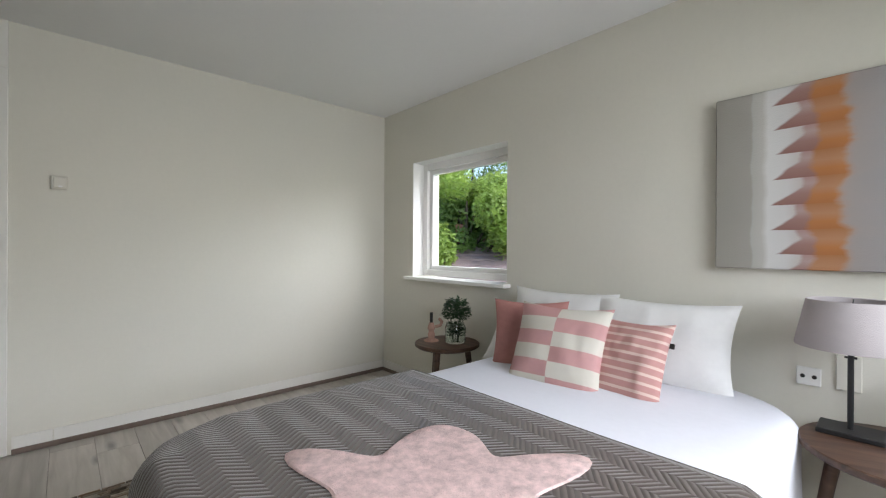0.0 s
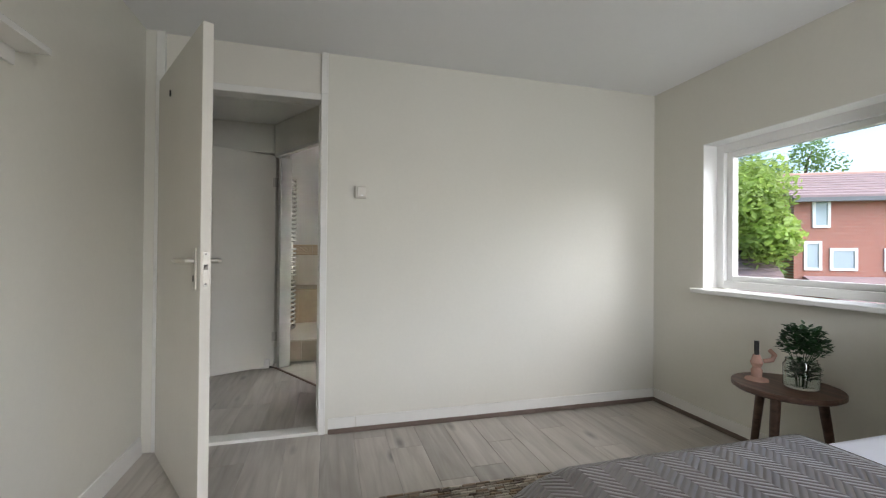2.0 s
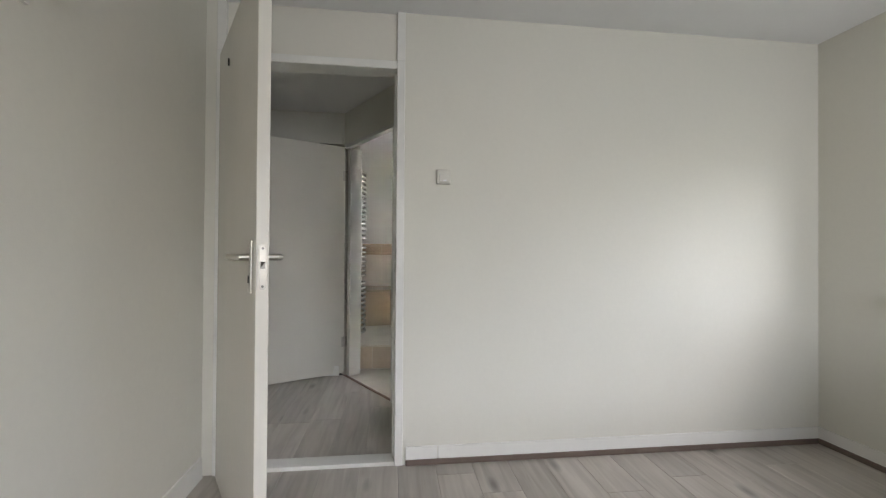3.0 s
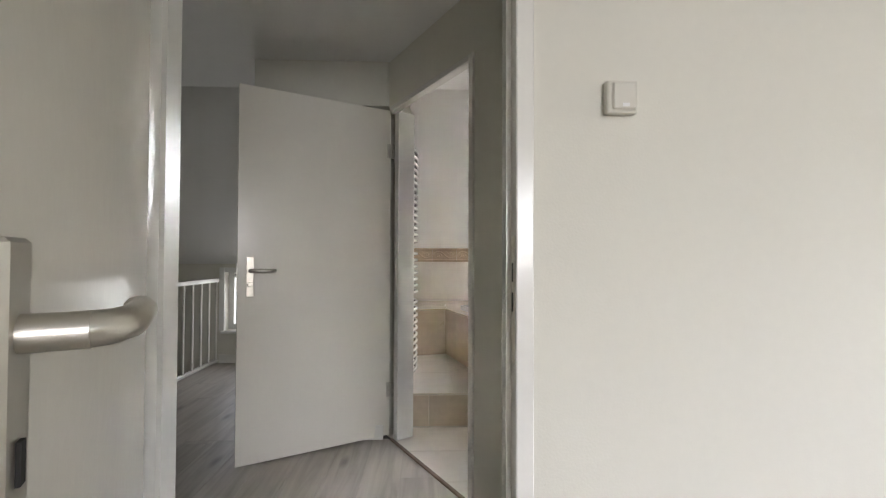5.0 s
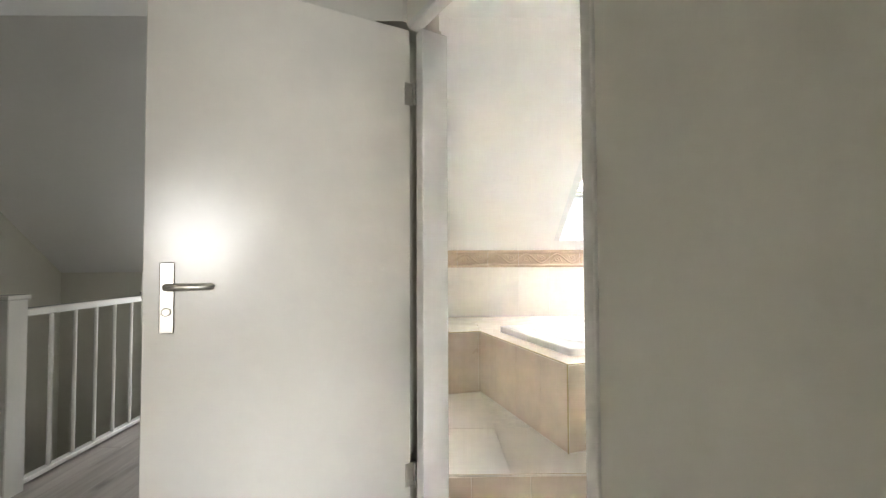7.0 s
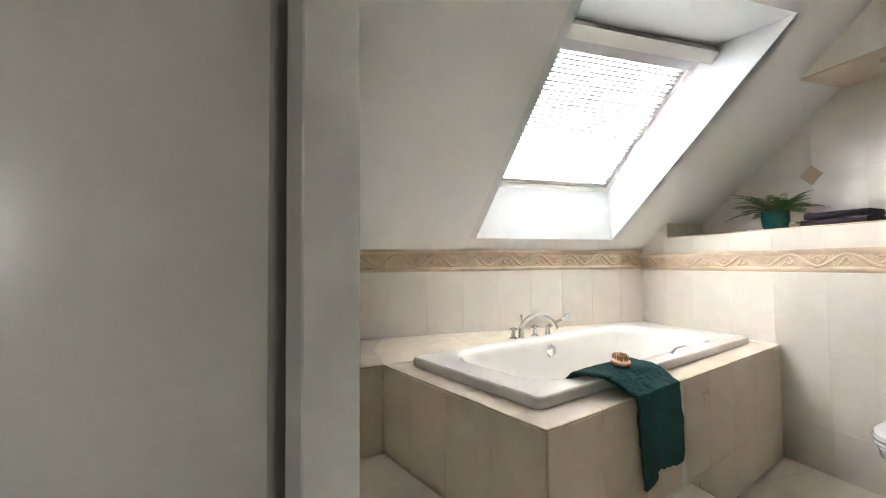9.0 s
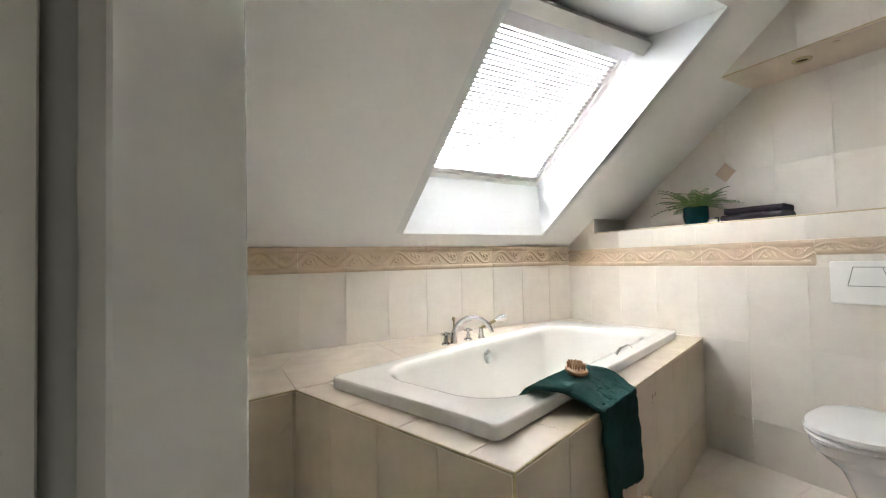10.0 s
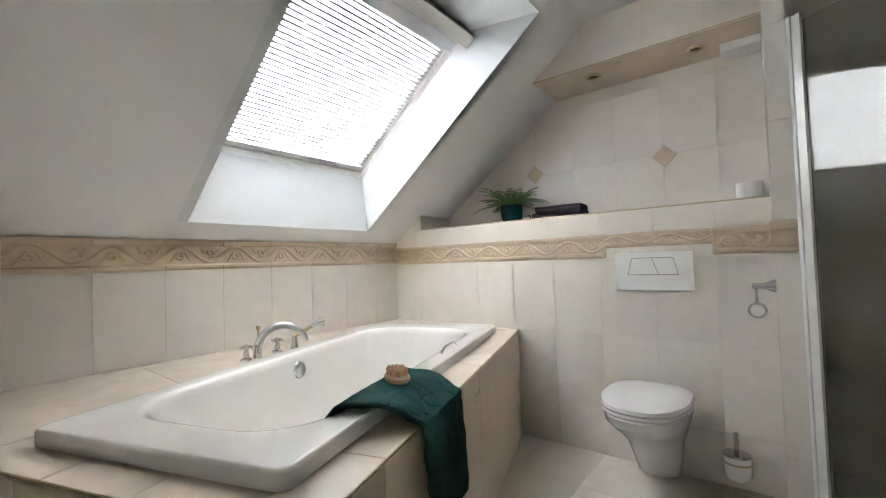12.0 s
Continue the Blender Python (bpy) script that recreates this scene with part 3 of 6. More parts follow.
def lever(parent, side, x, z, drop=True):
    """Lever handle with a long plate on one face of a door leaf (local x along the leaf, y through it)."""
    y = 0.021 * side
    b = B()
    box(b, x - 0.02, x + 0.02, min(y, y + 0.008 * side), max(y, y + 0.008 * side), z - (0.118 if drop else 0.142), z + (0.055 if drop else 0.075), 0.003)
    plate = part("handle_plate", b, M_STEEL, parent)
    b = B()
    sweep(b, [(x, y + 0.034 * side, z), (x - 0.008, y + 0.047 * side, z), (x - 0.028, y + 0.055 * side, z), (x - 0.09, y + 0.056 * side, z), (x - 0.115, y + 0.053 * side, z), (x - 0.123, y + 0.047 * side, z)], [0.0115, 0.0115, 0.0115, 0.011, 0.0105, 0.009], 12)
    sweep(b, [(x, y, z), (x, y + 0.04 * side, z)], 0.0115, 12)
    part("lever", b, M_STEEL, plate, smooth=True)
    b = B()
    if drop:
        box(b, x - 0.004, x + 0.004, min(y + 0.008 * side, y + 0.0105 * side), max(y + 0.008 * side, y + 0.0105 * side), z - 0.085, z - 0.06)
        part("keyhole", b, M_DARK, plate)
    else:
        lathe(b, [(0, 0), (0.013, 0), (0.013, 0.014), (0.01, 0.018), (0, 0.018)], 14)
        bmesh.ops.rotate(b, verts=b.verts, cent=(0, 0, 0), matrix=Matrix.Rotation(radians(-90 * side), 3, 'X'))
        bmesh.ops.translate(b, verts=b.verts, vec=(x, y + 0.008 * side, z - 0.075))
        part("turn_knob", b, M_STEEL, plate, smooth=True)
    return plate


M_LATCH = mat("dark_worn_steel", (0.16, 0.15, 0.135), 0.4, 0.8, vary=0.1)


def door(name, m, w, h, label, drop=True, lift=0.0):
    """Flush door: hinge at the local origin, leaf along local x."""
    d = thing(name, m, label, "door", kind="structure")
    b = B()
    box(b, 0.018, w, -0.02, 0.02, 0.012, h, 0.002)
    leaf = part("leaf", b, M_DOOR, d)
    for side in (-1, 1):
        lever(leaf, side, w - 0.062, 1.05 + lift, drop)
    b = B()
    # lock plate with round ends, two screws and a bevelled latch bolt
    ends = []
    for k in range(24):
        q = 2 * math.pi * k / 24
        ends.append((0.0105 * math.cos(q), (0.062 if math.sin(q) > 0 else -0.062) + 0.0105 * math.sin(q)))
    prism(b, ends, 0.0, 0.0025)
    bmesh.ops.transform(b, verts=b.verts, matrix=Matrix.Translation((w - 0.0005, 0, 1.018 + lift)) @ Matrix(((0, 0, 1, 0), (1, 0, 0, 0), (0, 1, 0, 0), (0, 0, 0, 1))))
    lock = part("lock_plate", b, M_STEEL, leaf)
    b = B()
    hexa(b, [(w + 0.002, -0.0075, 1.014 + lift), (w + 0.004, 0.0075, 1.014 + lift), (w + 0.002, 0.0075, 1.014 + lift), (w + 0.001, -0.0075, 1.014 + lift),
             (w + 0.011, -0.0075, 1.036 + lift), (w + 0.004, 0.0075, 1.036 + lift), (w + 0.002, 0.0075, 1.036 + lift), (w + 0.001, -0.0075, 1.036 + lift)])
    bmesh.ops.recalc_face_normals(b, faces=b.faces)
    part("latch", b, M_LATCH, lock)
    for z in (0.957 + lift, 1.079 + lift):
        b = B()
        sweep(b, [(w + 0.0015, 0, z), (w + 0.003, 0, z)], 0.0042, 12)
        part("screw", b, M_LATCH, lock)
    for z in (0.25, 1.75):
        b = B()
        sweep(b, [(0.0, 0.026, z), (0.0, 0.026, z + 0.09)], 0.008, 10)
        box(b, 0.004, 0.04, 0.0195, 0.0225, z, z + 0.09)
        part("hinge", b, M_STEEL, leaf)
    return d


door_1 = door("door_1", pose(-3.335, -0.028, 0, 0, 0, math.degrees(math.atan2(-0.783, 0.428))), 0.87, 2.06, "cream painted flush bedroom door standing open", lift=0.035)
b = B()
box(b, 0.30, 0.306, -0.026, -0.02, 1.9, 1.93)
part("hook", b, M_DARK, door_1.children[0])
door_2 = door("door_2", pose(-2.930, 1.697, 0, 0, 0, math.degrees(math.atan2(-0.397, -0.777))), 0.885, 2.055, "cream painted flush bathroom door standing wide open", drop=False)


def switch(m):
    e = thing("light_switch", m, "cream plastic light switch on the cream wall", "light switch")
    b = B()
    box(b, -0.037, 0.037, -0.024, 0.0, -0.039, 0.039, 0.006, 2)
    base = part("switch_box", b, M_SWITCH, e)
    b = B()
    box(b, -0.024, 0.03, -0.031, -0.022, -0.031, 0.031, 0.003)
    part("rocker", b, M_SWITCH, base)
    b = B()
    box(b, -0.003, 0.013, -0.0322, -0.0305, -0.026, -0.018)
    part("indicator", b, M_PAPER, base)


switch(pose(-2.243, 0, 1.503))

# bed: base, mattress with duvet
bed = thing("bed", pose(-1.04, -2.36, 0), "double bed made up with white linen against the wall", "bed")
b = B()
box(b, -0.96, 1.0, -0.62, 0.62, 0.06, 0.32, 0.02, 2)
part("bed_base", b, mat("grey_upholstery", (0.16, 0.15, 0.145), 0.9, grain=0.4, grain_scale=300), bed)
for x in (-0.9, 0.92):
    for y in (-0.58, 0.58):
        b = B()
        lathe(b, [(0, 0), (0.03, 0), (0.035, 0.06), (0, 0.06)], 16, (x, y, 0))
        part("foot", b, M_BLACK, bed)


def duvet_shape(bm, hx, hy, z0, z1, r, puff, amp, nz):
    """Cloth over a block: rounded rim, soft folds; z0 is the hem, z1 the top."""
    loops = []
    prof = [(1.0, z0), (1.0, z0 + (z1 - z0) * 0.45), (1.0, z1 - r)]
    for k in range(1, 6):
        a = radians(90 * k / 5)
        prof.append((-r * (1 - math.cos(a)), z1 - r + r * math.sin(a)))
    for q, (off, z) in enumerate(prof):
        o = 0.0 if q < 3 else off
        lp = []
        for p in rounded_rect(-hx - o, hx + o, -hy - o, hy + o, 0.28, z, 10):
            v = Vector(p)
            f = noise.noise(Vector((v.x * 3, v.y * 3, nz + z * 2))) * amp * (1.4 if q < 2 else 0.6)
            d = Vector((v.x / hx, v.y / hy, 0))
            lp.append(v + d * f)
        loops.append(lp)
    top = loops[-1]
    for s in (0.85, 0.6, 0.3, 0.05):
        loops.append([Vector((p[0] * s, p[1] * s, z1 + puff * (1 - s * s) + amp * 0.5 * noise.noise(Vector((p[0] * s * 4, p[1] * s * 4, nz))))) for p in top])
    return loft(bm, loops, False, True)


b = B()
duvet_shape(b, 1.01, 0.675, 0.24, 0.537, 0.07, 0.015, 0.012, 3.0)
part("duvet", b, M_LINEN, bed, "smooth white duvet", True)

# throw over the foot end of the bed: lies on the duvet, hangs over three sides
throw = thing("bed_throw", pose(-1.56, -2.36, 0), "taupe quilted herringbone throw spread over the bed", "throw blanket")
b = B()


def throw_fn(u, v):
    """u across the bed, v from the head edge to the foot hem."""
    hy, drop = 0.71, 0.32
    s = (u - 0.5) * 2 * (hy + drop)
    t = v * (1.13 + 0.36)
    r = 0.07
    y, z = s, 0.553
    over = abs(s) - (hy - r)
    if over > 0:
        a = min(over / r, math.pi / 2)
        y = math.copysign(hy - r + r * math.sin(a), s)
        z -= r * (1 - math.cos(a)) + max(0, over - r * math.pi / 2)
    x = 0.56 - t
    endx = -0.525
    overx = (endx + r) - x
    if overx > 0:
        a = min(overx / r, math.pi / 2)
        x = endx + r - r * math.sin(a)
        z -= r * (1 - math.cos(a)) + max(0, overx - r * math.pi / 2)
    hang = max(0.0, 0.5 - z)
    fold = 0.05 * hang * math.sin(11 * x + 2) * math.copysign(1, s) if over > 0 else 0.0
    foldx = -0.05 * hang * math.sin(9 * y) if overx > 0 else 0.0
    if over > 0 and overx > 0:
        z = max(z, 0.05)
    # the foot corners are rounded in plan
    big = 0.27
    p, q = max(0.0, (abs(y) - (hy - big)) / big), max(0.0, ((endx + big) - x) / big)
    if p > 0 and q > 0:
        pc, qc = min(1.0, p), min(1.0, q)
        y = math.copysign(hy - big + big * p * math.sqrt(1 - qc * qc / 2), y)
        x = endx + big - big * q * math.sqrt(1 - pc * pc / 2)
        z -= 0.05 * pc * qc
    w = 0.006 * noise.noise(Vector((x * 3.2, y * 3.2, 1)))
    return Vector((x + foldx, y + fold + (0.03 * hang * math.copysign(1, s)), max(0.03, z + w)))


grid_sheet(b, 70, 70, throw_fn)
tcloth = part("quilt", b, M_QUILT, throw, smooth=True)
thicken(tcloth, 0.012, 1.0)
b = B()
sweep(b, [throw_fn(k / 60, 0.0) + Vector((0.002, 0, 0.006)) for k in range(61)], 0.0075, 8)
part("edge_binding", b, mat("taupe_binding", (0.105, 0.088, 0.078), 0.6, grain=0.4, grain_scale=300), throw, "plain taupe bound edge", True)

# pink hide on the throw: a body with rounded limbs
hide = thing("pink_hide", pose(-1.60, -2.55, 0.567, 0, 0, 0), "pale pink cowhide shaped rug laid on the throw", "hide rug")
b = B()


def hide_r(a):
    r = 0.235
    for c, amp, w in ((44, 0.185, 27), (110, 0.25, 14), (-18, 0.255, 14), (-100, 0.25, 15), (-170, 0.25, 15)):
        d = (a - c + 180) % 360 - 180
        r += amp * math.exp(-(d / w) ** 2)
    return r + 0.008 * noise.noise(Vector((a * 0.06, 0, 4)))


loops = []
for s in (1.0, 0.97, 0.8, 0.55, 0.3, 0.06):
    lp = []
    for k in range(120):
        a = 360 * k / 120
        r = hide_r(a) * s * 0.95
        x, y = r * math.cos(radians(a)), r * math.sin(radians(a))
        lp.append((x, y, (0.0 if s == 1.0 else 0.005) + 0.003 * noise.noise(Vector((x * 9, y * 9, 7)))))
    loops.append(lp)
loft(b, loops, False, True)
part("hide_sheet", b, M_SKIN, hide, smooth=True)


def pillow(name, m, w, h, t, material, label, category="pillow", flap=0.0):
    """A stuffed pillow: local x wide, y high, z thick."""
    e = thing(name, m, label, category)
    b = B()
    nn = 32

    def side(sign):
        def fn(u, v):
            p, q = u * 2 - 1, v * 2 - 1
            body = max(0.0, (1 - abs(p) ** 2.6)) ** 0.55 * max(0.0, (1 - abs(q) ** 2.6)) ** 0.55
            pinch = 1 - 0.1 * (1 - q * q) * (abs(p) ** 3)
            pinchq = 1 - 0.1 * (1 - p * p) * (abs(q) ** 3)
            z = sign * t * 0.5 * body + (0.012 * noise.noise(Vector((p * 2.2, q * 2.2, w * 9 + sign))) + 0.005 * noise.noise(Vector((p * 5.5, q * 3, w * 31 + sign)))) * body
            return Vector((p * w / 2 * pinch, q * h / 2 * pinchq, z))
        return fn
    grid_sheet(b, nn, nn, side(1))
    grid_sheet(b, nn, nn, side(-1))
    bmesh.ops.remove_doubles(b, verts=b.verts, dist=0.0005)
    bmesh.ops.recalc_face_normals(b, faces=b.faces)
    part("cushion_body", b, material, e, smooth=True)
    return e


def stand(x, y, z, lean, turn, roll=0):
    """Pose of a pillow standing with its face towards -x, leaning back."""
    return Matrix.Translation((x, y, z)) @ pose(0, 0, 0, 0, 0, -90 + turn) @ pose(0, 0, 0, 90 - lean, 0, 0) @ pose(0, 0, 0, 0, 0, roll)


pillow("pillow", stand(-0.17, -1.97, 0.705, 16, 0), 0.66, 0.42, 0.16, M_PILLOW, "white cotton pillow leaning on the wall")
pillow("pillow", stand(-0.17, -2.50, 0.70, 16, 3), 0.64, 0.42, 0.17, M_PILLOW, "white cotton pillow standing beside another pillow")
pillow("pillow", stand(-0.32, -1.86, 0.62, 40, 10), 0.45, 0.28, 0.12, M_PILLOW, "small white pillow tucked behind the cushions")
pillow("cushion", stand(-0.39, -1.94, 0.672, 20, 30), 0.40, 0.40, 0.14, M_PINK, "plain dusty pink square cushion", "cushion")
pillow("cushion", stand(-0.54, -2.20, 0.672, 25, 6), 0.46, 0.44, 0.15, M_CHECK, "cushion with pink and cream block stripes", "cushion")
c3 = pillow("cushion", stand(-0.45, -2.48, 0.658, 24, -4), 0.34, 0.38, 0.13, M_STRIPE, "pink cushion with thin pale stripes", "cushion")
b = B()
box(b, 0.16, 0.177, 0.09, 0.11, -0.004, 0.004)
part("cloth_tag", b, M_DARK, c3)


def side_table(m, r, h, label):
    e = thing("side_table", m, label, "side table", "stools beside the bed")
    b = B()
    lathe(b, [(0, h - 0.03), (r * 0.94, h - 0.03), (r, h - 0.02), (r, h - 0.004), (r * 0.985, h), (0, h)], 48)
    part("tabletop", b, M_WALNUT, e, smooth=False)
    for k in range(3):
        a = radians(120 * k + 200)
        b = B()
        x, y = math.cos(a), math.sin(a)
        sweep(b, [(x * r * 0.62, y * r * 0.62, h - 0.031), (x * r * 0.9, y * r * 0.9, 0)], [0.022, 0.016], 12)
        part("leg", b, M_WALNUT, e, smooth=True)
    return e


T1 = (-0.24, -1.135)
side_table(pose(*T1, 0), 0.225, 0.485, "dark walnut round side table with splayed legs by the window")
T2 = (-0.275, -3.28)
side_table(pose(*T2, 0, 0, 0, 20), 0.26, 0.50, "dark walnut round side table carrying the lamp")

# candle holder and jar with a plant
can = thing("candle_holder", pose(T1[0] - 0.06, T1[1] + 0.1, 0.485), "pink clay candle holder with a dark candle", "candle holder")
b = B()
lathe(b, [(0, 0), (0.052, 0), (0.05, 0.008), (0.022, 0.018), (0.026, 0.05), (0.018, 0.065), (0.028, 0.09), (0.02, 0.115), (0.016, 0.13), (0, 0.13)], 24)
part("holder", b, M_BRICKT, can, smooth=True)
b = B()
sweep(b, [(0.02, -0.02, 0.1), (0.045, -0.045, 0.11), (0.055, -0.05, 0.135), (0.04, -0.035, 0.16)], [0.011, 0.012, 0.012, 0.01], 10)
part("arm", b, M_BRICKT, can, smooth=True)
b = B()
sweep(b, [(0, 0, 0.125), (0, 0, 0.2)], 0.011, 12)
part("candle", b, M_DARK, can, "dark taper candle stub")

jar = thing("plant_jar", pose(T1[0] + 0.03, T1[1] - 0.05, 0.485), "clear glass jar with a leafy green cutting", "potted plant")
b = B()
lathe(b, [(0, 0.002), (0.066, 0.002), (0.072, 0.01), (0.072, 0.11), (0.062, 0.128), (0.062, 0.14), (0.058, 0.14), (0.058, 0.126), (0.068, 0.108), (0.068, 0.014), (0, 0.012)], 32)
part("jar", b, M_JAR, jar, smooth=True)
random.seed(5)
b = B()
for k in range(11):
    a = random.uniform(0, 6.28)
    l_ = random.uniform(0.16, 0.25)
    sweep(b, [(0.02 * math.cos(a), 0.02 * math.sin(a), 0.015), (0.03 * math.cos(a), 0.03 * math.sin(a), 0.12), (0.075 * math.cos(a), 0.075 * math.sin(a), l_)], [0.0025, 0.002, 0.001], 5)
part("stems", b, M_LEAF, jar)


def leaf(bm, p, d, up, ln, wd):
    d, up = Vector(d).normalized(), Vector(up)
    s = d.cross(up).normalized()
    n = s.cross(d)
    q = [p, p + d * ln * 0.35 + s * wd + n * wd * 0.3, p + d * ln * 0.75 + s * wd * 0.7 + n * wd * 0.2, p + d * ln, p + d * ln * 0.75 - s * wd * 0.7 + n * wd * 0.2, p + d * ln * 0.35 - s * wd + n * wd * 0.3]
    v = [bm.verts.new(x) for x in q]
    bm.faces.new((v[0], v[1], v[2], v[3]))
    bm.faces.new((v[0], v[3], v[4], v[5]))


b = B()
for k in range(760):
    a, h = random.uniform(0, 6.28), random.random()
    if h < 0.22:
        r = random.uniform(0.01, 0.055)
        z = random.uniform(0.05, 0.13)
    else:
        z = 0.13 + 0.16 * h + random.uniform(-0.01, 0.015)
        r = random.uniform(0.1, 1) ** 0.6 * 0.085 * (1.1 - 0.7 * abs(h - 0.5))
    p = Vector((r * math.cos(a), r * math.sin(a) - 0.01, z))
    leaf(b, p, (math.cos(a) + random.uniform(-.6, .6), math.sin(a) + random.uniform(-.6, .6), random.uniform(-0.3, 0.9)), (random.uniform(-.3, .3), 0.1, 1), random.uniform(0.02, 0.034), random.uniform(0.008, 0.013))
part("foliage", b, M_LEAF, jar)

lamp = thing("table_lamp", pose(-0.2, -3.15, 0.5), "slim black table lamp with a taupe shade", "table lamp")
b = B()
box(b, -0.065, 0.065, -0.085, 0.085, 0.0, 0.018, 0.003)
part("lamp_base", b, M_BLACK, lamp)
b = B()
sweep(b, [(0, 0, 0.018), (0, 0, 0.43)], 0.0085, 12)
part("pole", b, M_BLACK, lamp)
b = B()
sweep(b, [(0, -0.016, 0.265), (0, 0.016, 0.265)], 0.004, 8)
part("switch", b, M_BLACK, lamp)
b = B()
lathe(b, [(0.152, 0.30), (0.153, 0.305), (0.121, 0.462), (0.119, 0.465), (0.117, 0.462), (0.149, 0.304), (0.152, 0.30)], 44)
part("shade", b, M_SHADE, lamp, "taupe tapered fabric shade", True)
b = B()
for k in range(3):
    a = radians(120 * k)
    sweep(b, [(0, 0, 0.43), (0.118 * math.cos(a), 0.118 * math.sin(a), 0.458)], 0.002, 6)
part("shade_ring", b, M_BLACK, lamp)

pl2 = thing("small_plant", pose(-0.16, -3.36, 0.5), "small potted plant with broad dark leaves", "potted plant")
b = B()
lathe(b, [(0, 0), (0.035, 0), (0.045, 0.07), (0.041, 0.07), (0.033, 0.01), (0, 0.01)], 24)
part("pot", b, M_BRICKT, pl2, smooth=True)
b = B()
for k in range(14):
    a = k * 2.4
    p = Vector((0.02 * math.cos(a), 0.02 * math.sin(a), 0.07 + 0.006 * k))
    leaf(b, p + Vector((0.02 * math.cos(a), 0.02 * math.sin(a), 0.02)), (math.cos(a), math.sin(a), 0.35), (0, 0, 1), 0.075, 0.022)
part("foliage", b, M_LEAF, pl2)

sk = thing("wall_socket", pose(0, -3.018, 0.632), "white plastic antenna socket on the wall", "wall socket")
b = B()
box(b, -0.012, 0, -0.038, 0.038, -0.036, 0.036, 0.004, 2)
plate = part("cover_plate", b, M_WHITE, sk)
for y, z, r in ((-0.018, 0, 0.008), (0.018, 0, 0.008), (0, 0.014, 0.007)):
    b = B()
    sweep(b, [(-0.0121, y, z), (-0.0145, y, z)], r, 14)
    part("jack", b, M_DARK if z == 0 else M_WHITE, plate)
b = B()
box(b, -0.008, 0, -3.17, -3.098, 0.60, 0.735, 0.002)
tagged(part("blank_plate", b, M_WALL), "cream painted blank cover plate on the wall", "wall plate")

# painting
pt = thing("painting", pose(-0.002, -3.2, 1.433), "abstract canvas in grey, white, rust and orange", "painting")
M_CANVAS = mat("canvas", (0.42, 0.385, 0.36), 0.8, vary=0.05, scale=5, grain=0.4, grain_scale=260)
_n, _l = M_CANVAS.node_tree.nodes, M_CANVAS.node_tree.links
_co = _n.new("ShaderNodeTexCoord").outputs["Object"]
_s = _n.new("ShaderNodeSeparateXYZ")
_l.new(_co, _s.inputs[0])
_nz = _n.new("ShaderNodeTexNoise")
_nz.inputs["Scale"].default_value = 1.0
_nz.inputs["Detail"].default_value = 6
_mp = _n.new("ShaderNodeMapping")
_mp.inputs["Scale"].default_value = (1, 3, 11)
_l.new(_co, _mp.inputs["Vector"])
_l.new(_mp.outputs[0], _nz.inputs["Vector"])
_ny = math_node(_n, _l, 'MULTIPLY', _s.outputs[1], -1.0)
_fine = math_node(_n, _l, 'MULTIPLY', math_node(_n, _l, 'SUBTRACT', _nz.outputs[0], 0.5), 0.12)
# flags: flat lower edge, slanting upper edge, one above the other
_frac = math_node(_n, _l, 'FLOORED_MODULO', math_node(_n, _l, 'ADD', math_node(_n, _l, 'DIVIDE', math_node(_n, _l, 'SUBTRACT', _s.outputs[2], 0.201), 0.103), math_node(_n, _l, 'MULTIPLY', _fine, 1.2)), 1.0)
_reach = math_node(_n, _l, 'MULTIPLY', math_node(_n, _l, 'MAXIMUM', math_node(_n, _l, 'SUBTRACT', 0.62, _frac), 0.0), 0.135)
_pos = math_node(_n, _l, 'ADD', math_node(_n, _l, 'ADD', _ny, _reach), math_node(_n, _l, 'MULTIPLY', _fine, 0.7))
_opos = math_node(_n, _l, 'ADD', _ny, _fine)


def canvas_ramp(src, lo, hi, stops):
    mr, rp = _n.new("ShaderNodeMapRange"), _n.new("ShaderNodeValToRGB")
    mr.inputs[1].default_value, mr.inputs[2].default_value = lo, hi
    _l.new(src, mr.inputs[0])
    _l.new(mr.outputs[0], rp.inputs[0])
    el = rp.color_ramp.elements
    el[0].position, el[0].color = stops[0][0], (*stops[0][1], 1)
    el[1].position, el[1].color = stops[-1][0], (*stops[-1][1], 1)
    for ps, c in stops[1:-1]:
        el.new(ps).color = (*c, 1)
    return rp.outputs[0]


def canvas_mix(fac, a_, b_):
    mixed = _n.new("ShaderNodeMix")
    mixed.data_type = 'RGBA'
    for sock, src in ((0, fac), (6, a_), (7, b_)):
        _l.new(src, mixed.inputs[sock])
    return mixed.outputs[2]


BLACK, WHITE = (0, 0, 0), (1, 1, 1)
_ground = canvas_ramp(math_node(_n, _l, 'ADD', _ny, math_node(_n, _l, 'MULTIPLY', _fine, 0.25)), -0.5, 0.0, [(0, (0.30, 0.285, 0.25)), (0.26, (0.34, 0.32, 0.285)), (0.275, (0.42, 0.41, 0.38)), (0.34, (0.46, 0.445, 0.41)), (0.38, (0.62, 0.61, 0.59)), (0.5, (0.58, 0.565, 0.55)), (0.62, (0.45, 0.40, 0.38)), (1, (0.30, 0.28, 0.28))])
_rust = canvas_ramp(_frac, 0.0, 1.0, [(0, (0.25, 0.125, 0.105)), (0.4, (0.31, 0.17, 0.15)), (0.75, (0.40, 0.29, 0.265)), (1, (0.36, 0.23, 0.21))])
